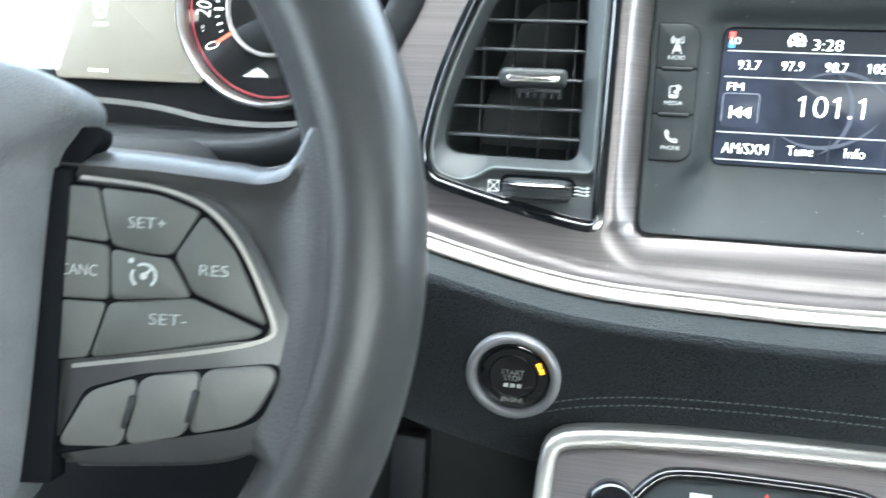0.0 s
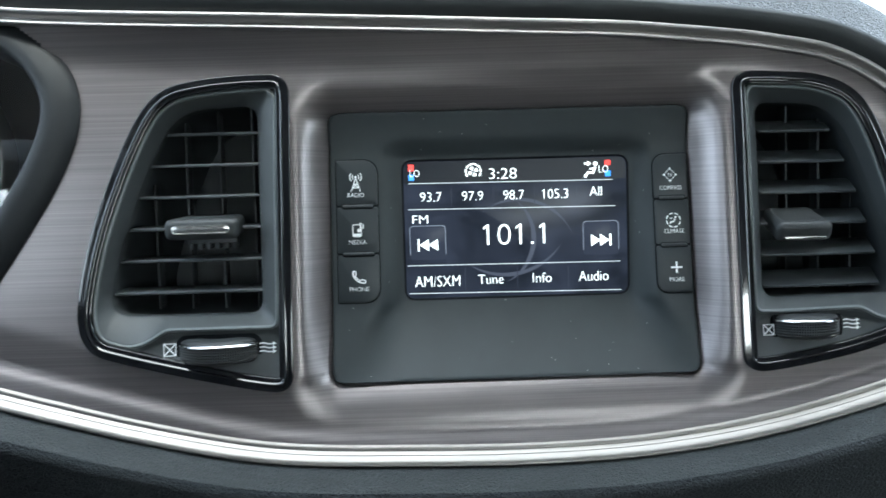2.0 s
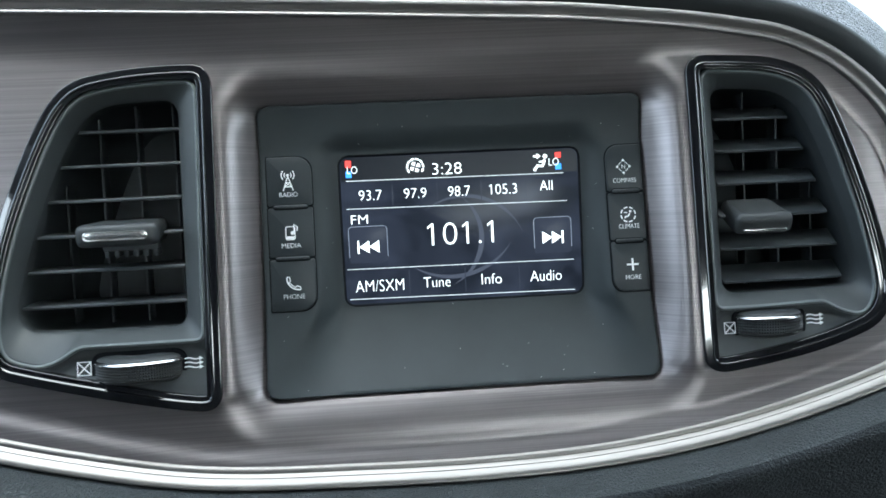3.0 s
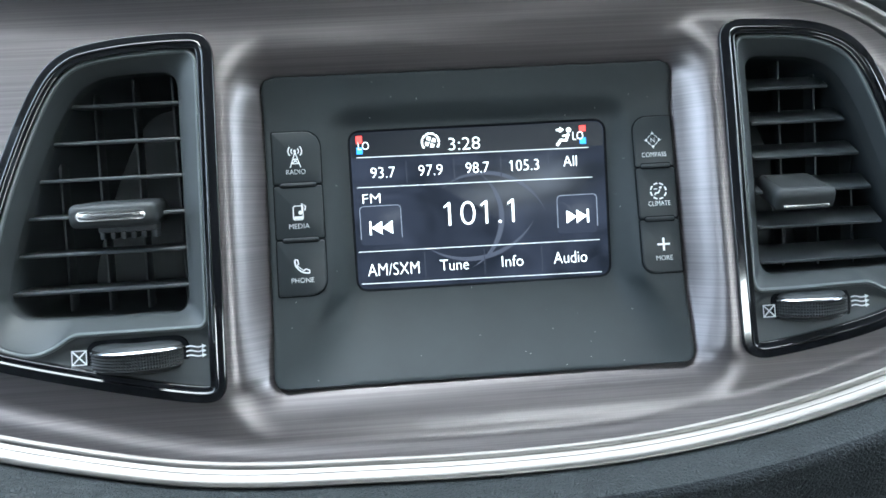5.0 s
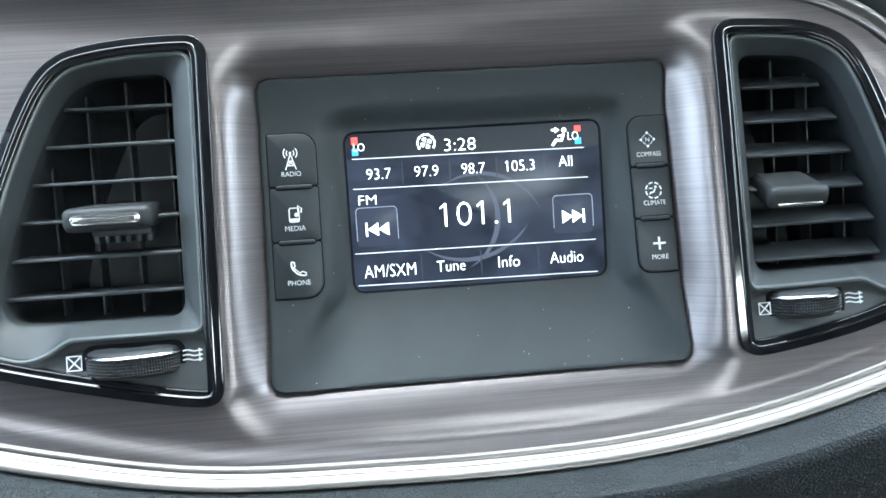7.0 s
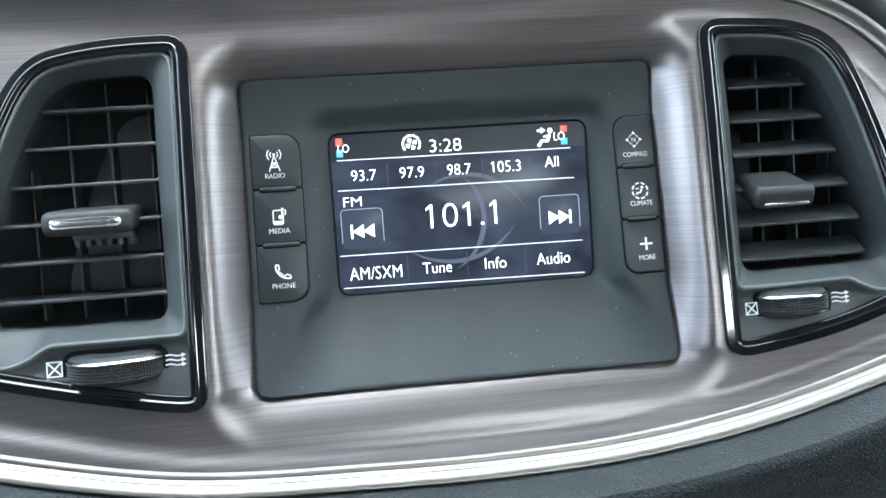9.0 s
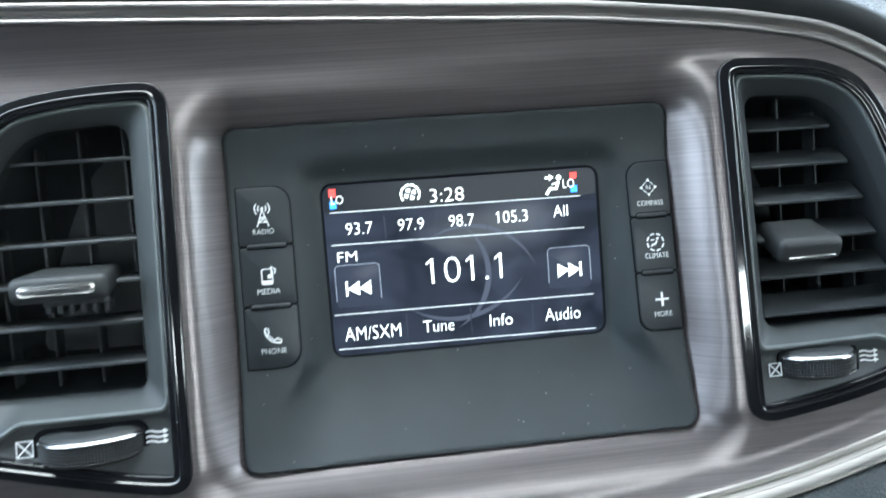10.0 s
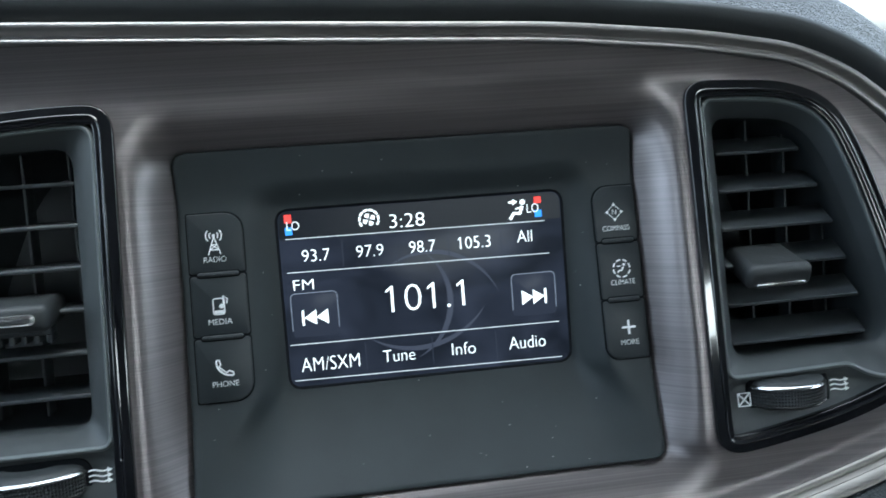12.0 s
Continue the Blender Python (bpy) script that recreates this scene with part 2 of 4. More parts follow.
def polar(points, center, n=96):
    """A ring cut by n rays from a centre, so that two rings can be joined."""
    c = Vector(center)
    out = []
    m = len(points)
    for k in range(n):
        a = 2 * math.pi * k / n
        d = Vector((math.cos(a), math.sin(a)))
        best = 0.0
        for i in range(m):
            p, q = points[i] - c, points[(i + 1) % m] - c
            e = q - p
            det = d.x * -e.y + e.x * d.y
            if abs(det) < 1e-9:
                continue
            s = (p.x * -e.y + e.x * p.y) / det
            u = (d.x * p.y - d.y * p.x) / det
            if s > 0 and -1e-6 <= u <= 1 + 1e-6:
                best = max(best, s)
        out.append(c + d * best)
    return out


def inset(ring, d):
    """A closed ring drawn inwards by d."""
    n = len(ring)
    area = sum(ring[i].x * ring[(i + 1) % n].y - ring[(i + 1) % n].x * ring[i].y for i in range(n))
    sign = 1 if area > 0 else -1
    out = []
    for i in range(n):
        t = (ring[(i + 1) % n] - ring[i - 1]).normalized()
        out.append(ring[i] + Vector((-t.y, t.x)) * d * sign)
    return out


def loft(rings, cap_first=False, cap_last=False, closed=True):
    """Faces between rings of 3D points with one count."""
    bm = bmesh.new()
    vs = [[bm.verts.new(p) for p in ring] for ring in rings]
    n = len(vs[0])
    for a, b in zip(vs, vs[1:]):
        for i in range(n if closed else n - 1):
            j = (i + 1) % n
            bm.faces.new((a[i], a[j], b[j], b[i]))
    if cap_first:
        bm.faces.new(vs[0])
    if cap_last:
        bm.faces.new(vs[-1])
    return bm


def at_depth(ring, dy, base=None):
    """Lays a flat ring onto the trim's slope (or a given depth function), dy behind it."""
    f = base or trim_y
    return [Vector((p.x, f(p.y) + dy, p.y)) for p in ring]


def flat(ring, y):
    return [Vector((p.x, y, p.y)) for p in ring]


def plate(ring, front, back, bevel=0.6, base=None):
    """A flat piece with a softened front edge: ring in x and z, depths from the base slope."""
    return loft([at_depth(ring, back, base), at_depth(ring, front + bevel, base), at_depth(inset(ring, bevel * 0.3), front + bevel * 0.3, base),
                 at_depth(inset(ring, bevel), front, base)], cap_first=True, cap_last=True)


def cut(points, r, n=3):
    """A polygon whose corners are rounded by about r."""
    out = []
    m = len(points)
    for i in range(m):
        p, a, b = Vector(points[i]), Vector(points[i - 1]), Vector(points[(i + 1) % m])
        da, db = (a - p), (b - p)
        p0, p1 = p + da.normalized() * min(r, da.length * 0.45), p + db.normalized() * min(r, db.length * 0.45)
        for k in range(n + 1):
            u = k / n
            out.append(p0 * (1 - u) ** 2 + p * 2 * u * (1 - u) + p1 * u * u)
    return out


def line_strip(points, width, y0, thick=0.25, closed=False):
    """A thin raised line along points in x and z."""
    bm = bmesh.new()
    n = len(points)
    rows = []
    for i, p in enumerate(points):
        a = points[i - 1] if (i or closed) else p
        b = points[(i + 1) % n] if (i < n - 1 or closed) else p
        t = (Vector(b) - Vector(a)).normalized()
        nn = Vector((-t.y, t.x)) * width / 2
        p = Vector(p)
        f = y0(p.y) if callable(y0) else y0
        rows.append([bm.verts.new((p.x + nn.x, f, p.y + nn.y)), bm.verts.new((p.x - nn.x, f, p.y - nn.y)),
                     bm.verts.new((p.x - nn.x, f - thick, p.y - nn.y)), bm.verts.new((p.x + nn.x, f - thick, p.y + nn.y))])
    m = n if closed else n - 1
    for i in range(m):
        a, b = rows[i], rows[(i + 1) % n]
        for k in range(4):
            bm.faces.new((a[k], a[(k + 1) % 4], b[(k + 1) % 4], b[k]))
    if not closed:
        bm.faces.new(rows[0])
        bm.faces.new(rows[-1])
    return bm


def join(*parts_):
    bm = bmesh.new()
    for other in parts_:
        me = bpy.data.meshes.new("joined")
        other.to_mesh(me)
        other.free()
        bm.from_mesh(me)
        bpy.data.meshes.remove(me)
    return bm


def disc(cx, cz, r, y, thick=0.3, n=32, r_in=0.0):
    ring = [Vector((cx + r * math.cos(2 * math.pi * k / n), y, cz + r * math.sin(2 * math.pi * k / n))) for k in range(n)]
    if r_in:
        hole = [Vector((cx + (p.x - cx) * r_in / r, y, cz + (p.z - cz) * r_in / r)) for p in ring]
        up = Vector((0, -thick, 0))
        return loft([hole, ring, [p + up for p in ring], [p + up for p in hole], hole])
    return loft([ring, [p - Vector((0, thick, 0)) for p in ring]], cap_first=True, cap_last=True)


def polygon(points, y, thick=0.25):
    ring = [Vector((p[0], y(p[1]) if callable(y) else y, p[1])) for p in points]
    return loft([ring, [p - Vector((0, thick, 0)) for p in ring]], cap_first=True, cap_last=True)


def add_flags(bm):
    """Gives each bare upright stroke of a figure one its slanting flag."""
    tall = max(v.co.y for v in bm.verts) - min(v.co.y for v in bm.verts)
    seen, islands = set(), []
    for v in bm.verts:
        if v in seen:
            continue
        stack, island = [v], []
        seen.add(v)
        while stack:
            a = stack.pop()
            island.append(a.co.copy())
            for e in a.link_edges:
                b = e.other_vert(a)
                if b not in seen:
                    seen.add(b)
                    stack.append(b)
        islands.append(island)
    for island in islands:
        x0, x1 = min(p.x for p in island), max(p.x for p in island)
        y0, y1 = min(p.y for p in island), max(p.y for p in island)
        if x1 - x0 < 0.3 * tall and y1 - y0 > 0.9 * tall:
            w = min(x1 - x0, 0.14 * tall)
            bm.faces.new([bm.verts.new(p) for p in ((x0 + 0.02 * tall, y1, 0), (x0 - 0.17 * tall, y1 - 0.15 * tall, 0), (x0 - 0.17 * tall, y1 - 0.15 * tall - w, 0), (x0 + 0.02 * tall, y1 - w, 0))])


def lettering(string, cx, cz, w, h, y, thick=0.12, lean=0.0):
    """Raised letters that fill a box of w by h about a place."""
    cu = bpy.data.curves.new("letters", "FONT")
    cu.body = string
    cu.extrude = 0.0
    cu.offset = -0.019 if h > 2.5 else -0.014
    cu.resolution_u = 3
    ob = new("letters", cu)
    dg = bpy.context.evaluated_depsgraph_get()
    me = bpy.data.meshes.new_from_object(ob.evaluated_get(dg))
    bm = bmesh.new()
    bm.from_mesh(me)
    bpy.data.objects.remove(ob)
    bpy.data.curves.remove(cu)
    bpy.data.meshes.remove(me)
    if any(c in string for c in "1"):
        add_flags(bm)
    xs, ys = [v.co.x for v in bm.verts], [v.co.y for v in bm.verts]
    x0, x1, y0, y1 = min(xs), max(xs), min(ys), max(ys)
    for v in bm.verts:
        px, pz = (v.co.x - (x0 + x1) / 2) / (x1 - x0) * w, (v.co.y - (y0 + y1) / 2) / (y1 - y0) * h
        a = radians(lean)
        qx, qz = px * math.cos(a) - pz * math.sin(a) + cx, px * math.sin(a) + pz * math.cos(a) + cz
        v.co = Vector((qx, (y(qz) if callable(y) else y), qz))
    got = bmesh.ops.extrude_face_region(bm, geom=bm.faces[:])
    for v in got["geom"]:
        if isinstance(v, bmesh.types.BMVert):
            v.co.y -= thick
    return bm


def spline(points, n):
    """n places on a smooth line through the control points (x and z), by even steps of x."""
    xs, zs = np.array(points, float).T
    out = []
    slopes = np.gradient(zs, xs)
    for x in np.linspace(xs[0], xs[-1], n):
        i = min(max(np.searchsorted(xs, x) - 1, 0), len(xs) - 2)
        h = xs[i + 1] - xs[i]
        u = (x - xs[i]) / h
        z = ((2 * u**3 - 3 * u**2 + 1) * zs[i] + (u**3 - 2 * u**2 + u) * h * slopes[i]
             + (-2 * u**3 + 3 * u**2) * zs[i + 1] + (u**3 - u**2) * h * slopes[i + 1])
        out.append(Vector((x, z)))
    return out


def sweep(path, profile, side, roll=0.0):
    """Runs a profile of (out, depth) along a line in x and z; side: 1 for outwards to the left of the way, -1 to the right."""
    rings = []
    n = len(path)
    for i, p in enumerate(path):
        t = (path[min(i + 1, n - 1)] - path[max(i - 1, 0)]).normalized()
        nn = Vector((-t.y, t.x)) * side
        rings.append([Vector((p.x + nn.x * o, trim_y(p.y + nn.y * min(o, 70)) + d + (roll(p.x)[0] if callable(roll) else roll) * smoothstep(36, 12, o), p.y + nn.y * o)) for o, d in profile])
    return loft(rings, closed=False)


def smoothstep(a, b, x):
    u = min(max((x - a) / (b - a), 0.0), 1.0)
    return u * u * (3 - 2 * u)


def inside(ring, x, z):
    hit = False
    n = len(ring)
    for i in range(n):
        a, b = ring[i], ring[(i + 1) % n]
        if (a.y > z) != (b.y > z) and x < (b.x - a.x) * (z - a.y) / (b.y - a.y) + a.x:
            hit = not hit
    return hit


def rect_distance(x, z, cx, cz, hx, hz, r):
    qx, qz = abs(x - cx) - hx + r, abs(z - cz) - hz + r
    return math.hypot(max(qx, 0), max(qz, 0)) + min(max(qx, qz), 0) - r


# ---- dashboard ----
EDGE = 0.1  # how far the trim curls towards the cabin along its lower edge


def brow(x):
    """How far the trim leans towards the cabin along its upper edge, and over what height."""
    k = smoothstep(40, 110, x)
    return -9 + 4.5 * k, 20 - 9 * k


TOP = spline([(-420, 104), (-330, 107), (-260, 105.8), (-207, 102), (-111, 98), (-12, 93.8), (65, 89.8), (117, 84.3), (142, 78.5), (163, 66.8), (176, 54.5),
              (185, 42), (195, 18), (203, -10), (208, -32)], 260)
BOTTOM = spline([(-420, -40), (-300, -42), (-245, -51), (-210, -60.6), (-164, -72.6), (-117, -82), (-45, -86.3), (4, -87), (54, -85), (106, -78), (145, -69), (177, -59.5), (208, -48)], 260)
VENT = {1: softened([(-101, 58), (-100.8, 78.5), (-118, 79), (-140, 77.5), (-160, 73), (-173, 53), (-191, 5), (-197, -40), (-168, -48.5), (-120, -59.5), (-101.5, -61.4), (-101.6, -44)], 4),
        -1: softened([(97.4, 57), (97, 75.4), (116, 75), (138, 73.5), (156, 65), (166, 44), (179.5, -4), (182.5, -40), (152, -51.5), (118, -57.6), (97.2, -59.6), (96.8, -42)], 4)}
HOOD = softened([(-198, 86), (-191.5, 66), (-198, 40), (-221, 2), (-246, -34), (-300, -44), (-400, -42), (-480, -42), (-500, 60), (-480, 114), (-400, 126), (-300, 126), (-250, 120), (-214, 105)])
RECESS = (-2.3, 1.0, 83.2, 60.9, 4.5)  # the radio's opening: middle, half sizes and corner radius


def rise(z):
    """How far the lower and the upper end of the opening come forward."""
    return 7.0 * min(max((-26 - z) / 35, 0.0), 1.0) ** 1.3 + 5.5 * min(max((z - 41) / 20, 0.0), 1.0) ** 1.4


def dip(x, z):
    """How far the trim sinks towards the radio's recess."""
    s = rect_distance(x, z, *RECESS)
    low, high = smoothstep(-54, -61, z), smoothstep(52, 63, z)
    deep = 15.0 - rise(z)
    if s < 0.6:
        return deep + 3.0 * smoothstep(0.6, -1.5, s)
    wide = 13.5 + 5.0 * low + 4.0 * high
    u = max(wide - s, 0.0) / (wide - 0.6)
    return deep * u ** (1.5 + 0.3 * low + 0.35 * high)


def lean(u):
    """Rises from 0 at u = 0 to 1 at u = 1, straight but for a soft start."""
    u = min(max(u, 0.0), 1.0)
    return u * u / (0.36 + 0.64 * u) if u < 1 else 1.0


def hem(x, t):
    """The trim's face sinks a little towards its lower edge, t above it, and then turns up in a slow curve, wider on the driver's side."""
    k = smoothstep(-80, -190, x)
    steps, wide, sink = 40, 9 + 4 * k, 0.12 + 0.04 * k
    return -sum(-sink * smoothstep(31, 23, u) + 0.7 * smoothstep(wide, wide - 5, u) * (1 - 0.65 * smoothstep(wide - 6, wide - 9, u)) for u in (t + (k + 0.5) * max(32 - t, 0) / steps for k in range(steps))) * max(32 - t, 0) / steps


def trim_panel():
    bm = bmesh.new()
    nx, nz = 430, 150
    hole_l, hole_r, hood = inset(VENT[1], 2.5), inset(VENT[-1], 2.5), inset(HOOD, 3)
    tops, bots = np.array([(p.x, p.y) for p in TOP]), np.array([(p.x, p.y) for p in BOTTOM])
    grid = []
    for i in range(nx + 1):
        x = -420 + 628 * i / nx
        zt, zb = np.interp(x, tops[:, 0], tops[:, 1]), np.interp(x, bots[:, 0], bots[:, 1])
        cosine = 1 / math.hypot(1, (np.interp(x + 3, tops[:, 0], tops[:, 1]) - np.interp(x - 3, tops[:, 0], tops[:, 1])) / 6)
        col = []
        for j in range(nz + 1):
            z = zb + (zt - zb) * j / nz
            roll = hem(x, z - zb) + brow(x)[0] * lean(1 - (zt - z) / brow(x)[1] * cosine) + 6 * smoothstep(150, 215, x) ** 2
            col.append(bm.verts.new((x, trim_y(z) + dip(x, z) + roll, z)))
        grid.append(col)
    for i in range(nx):
        for j in range(nz):
            c = (grid[i][j].co + grid[i + 1][j + 1].co) / 2
            if inside(hole_l, c.x, c.z) or inside(hole_r, c.x, c.z) or inside(hood, c.x, c.z):
                continue
            if c.x < -238 or rect_distance(c.x, c.z, *RECESS) < -2.5:
                continue
            bm.faces.new((grid[i][j], grid[i + 1][j], grid[i + 1][j + 1], grid[i][j + 1]))
    bmesh.ops.delete(bm, geom=[v for v in bm.verts if not v.link_faces], context="VERTS")
    return bm


dash = thing("dashboard", (0, 0, 0), "black grained car dashboard with a dark brushed metal trim panel", "dashboard")
part("trim_panel", trim_panel(), BRUSHED, dash, "dark brushed metal trim panel")
part("upper_strip", sweep(TOP, [(-1.2, 3), (-1.05, -0.6), (-0.7, -1.25), (-0.1, -1.45), (0.5, -1.3), (0.9, -0.8), (1.2, -0.1), (1.5, 0.15), (2.1, 0.1), (2.5, -0.4), (3.1, -1.4), (3.8, -2.2), (4.8, -2.7), (5.6, -2.6), (6.1, -2.0), (6.35, -1.0), (6.4, 4)], 1, brow), DARKCHROME, dash, "slim satin metal strip with a dark groove")
part("lower_strip", sweep([p for p in BOTTOM if p.x > -235], [(-1, 4), (-0.8, -0.6), (0, -1.5), (1.2, -2.0), (1.6, -1.8), (2.1, -2.2), (2.9, -3.1), (3.2, -3.0), (3.5, -3.4), (4.8, -4.9), (5.8, -5.6), (6.6, -5.7), (7.2, -5.0), (7.7, 4)], -1, EDGE), CHROME, dash, "ridged satin chrome strip")
ROLL = [(6.0, 4), (6.3, 0.5), (6.8, -0.4), (8.0, -1.6), (10, -3.0), (12, -3.9), (13.8, -4.3), (15, -4.2), (16.2, -3.5), (17.6, -2.2), (19.5, -0.4), (22, 1.8), (28, 6), (36, 12.5), (42, 20), (47, 30), (51, 44), (54, 60), (58, 90), (62, 140), (66, 220), (70, 330), (70, 440)]
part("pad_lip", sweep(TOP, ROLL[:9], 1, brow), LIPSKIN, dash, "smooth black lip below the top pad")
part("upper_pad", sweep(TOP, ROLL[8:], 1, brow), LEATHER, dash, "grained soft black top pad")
PADLINE = [(7.4, 3), (7.8, -4), (8.6, -6), (10.5, -9.8), (12.5, -13.5), (14.5, -16), (16.5, -17), (19, -16.6), (24, -14), (30, -11), (40, -6.2), (46, -3.2), (52, -0.4), (56, 1.4), (62, 3.6), (66, 5), (72, 7), (82, 9), (98, 11)]
SEAM = [p[0] for p in PADLINE].index(14.5)
part("pad_band", sweep(BOTTOM, PADLINE[:SEAM + 1], -1, EDGE), BANDSKIN, dash, "smooth black band above the lower pad")
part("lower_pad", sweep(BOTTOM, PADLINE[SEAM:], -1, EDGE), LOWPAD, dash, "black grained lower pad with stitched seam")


def stitches():
    bm = bmesh.new()
    below, depth = [p[0] for p in PADLINE], [p[1] for p in PADLINE]
    for off in (0, 4.6):
        line = spline([(-138, -153), (-112, -142 - 1), (-86, -137.5), (-37, -133.5), (26, -132.5), (90, -135), (160, -142)], 92)
        for a, b in zip(line[::1], line[1:]):
            d = b - a
            p, q = a + d * 0.15, a + d * 0.8
            p.y, q.y = p.y - off, q.y - off
            out = min((p - c).length for c in BOTTOM)
            lift = float(np.interp(out, below, depth))
            other = line_strip([p, q], 0.55, lambda z: trim_y(z) + lift + 0.3, 0.8)
            me = bpy.data.meshes.new("joined")
            other.to_mesh(me)
            other.free()
            bm.from_mesh(me)
            bpy.data.meshes.remove(me)
    return bm


tagged(part("stitching", stitches(), THREAD, dash, "double row of pale grey stitching"), kind="stuff")


part("side_bracket", box(-203, -184, -22, -6, -262, -178, 1.5), HOODSKIN, dash, "black plastic bracket under the pad")
part("lower_panel", box(-470, -60, 22, 34, -420, -50, 4), HOODSKIN, dash, "dull black panel above the footwell")


# ---- air vents ----
CAVITY = {1: softened([(-116.9, 50), (-116.8, 65.8), (-130, 65.5), (-148, 64.5), (-159, 55), (-171, 28), (-181, -4), (-184.5, -26), (-166, -27.5), (-130, -27.6), (-116, -27.8), (-116.4, -12)]),
          -1: softened([(111.3, 48), (110.8, 61.8), (124, 61.3), (142, 59.8), (153, 49), (163, 21), (171, -8), (173, -26.5), (157, -27.2), (124, -27.3), (110.2, -27.6), (110.6, -12)])}
RIM = {1: [Vector(p) for p in ((-20, -32), (-124, -32.4), (-157, -32.4), (-166, -38), (-182, -41), (-320, -41), (-320, 200), (-20, 200))],
       -1: [Vector(p) for p in ((20, -32.2), (122, -32.4), (151, -31.6), (160, -36.6), (172, -39), (320, -39), (320, 200), (20, 200))]}
SHELF = {1: softened([(-175, -43), (-160, -33), (-128, -32.5), (-103, -31), (-103, -58), (-124, -55), (-152, -50)], 2),
         -1: softened([(169, -41), (154, -32.6), (124, -32.6), (100.5, -31.5), (100.5, -56), (122, -54), (150, -48)], 2)}


def scoop(side, x, z):
    """How far the shelf is hollowed out behind the thumb wheel."""
    ring = SHELF[side]
    if not inside(ring, x, z):
        return 0.0
    gap = min((Vector((x, z)) - (a + (b - a) * min(max((Vector((x, z)) - a).dot(b - a) / max((b - a).length_squared, 1e-9), 0), 1))).length
              for a, b in zip(ring, ring[1:] + ring[:1]))
    return smoothstep(0.0, 4.5, gap) * (0.4 + 2.4 * smoothstep(-52, -37, z))


def shelf_sheet(side, outer, lip):
    """A fine sheet that fills the lower end of the surround, below the housing's lip."""
    bm = bmesh.new()
    step, grid = 0.8, {}
    x0, x1 = min(p.x for p in outer), max(p.x for p in outer)
    nx, nz = int((x1 - x0) / step) + 1, 46
    ok = lambda x, z: inside(outer, x, z) and not inside(lip, x, z)
    vert = lambda i, j: grid.setdefault((i, j), bm.verts.new((x0 + i * step, trim_y(-64 + j * step) + 0.1 + scoop(side, x0 + i * step, -64 + j * step), -64 + j * step))) if (i, j) not in grid else grid[i, j]
    for i in range(nx):
        for j in range(nz):
            if ok(x0 + (i + 0.5) * step, -64 + (j + 0.5) * step):
                bm.faces.new((vert(i, j), vert(i + 1, j), vert(i + 1, j + 1), vert(i, j + 1)))
    return bm


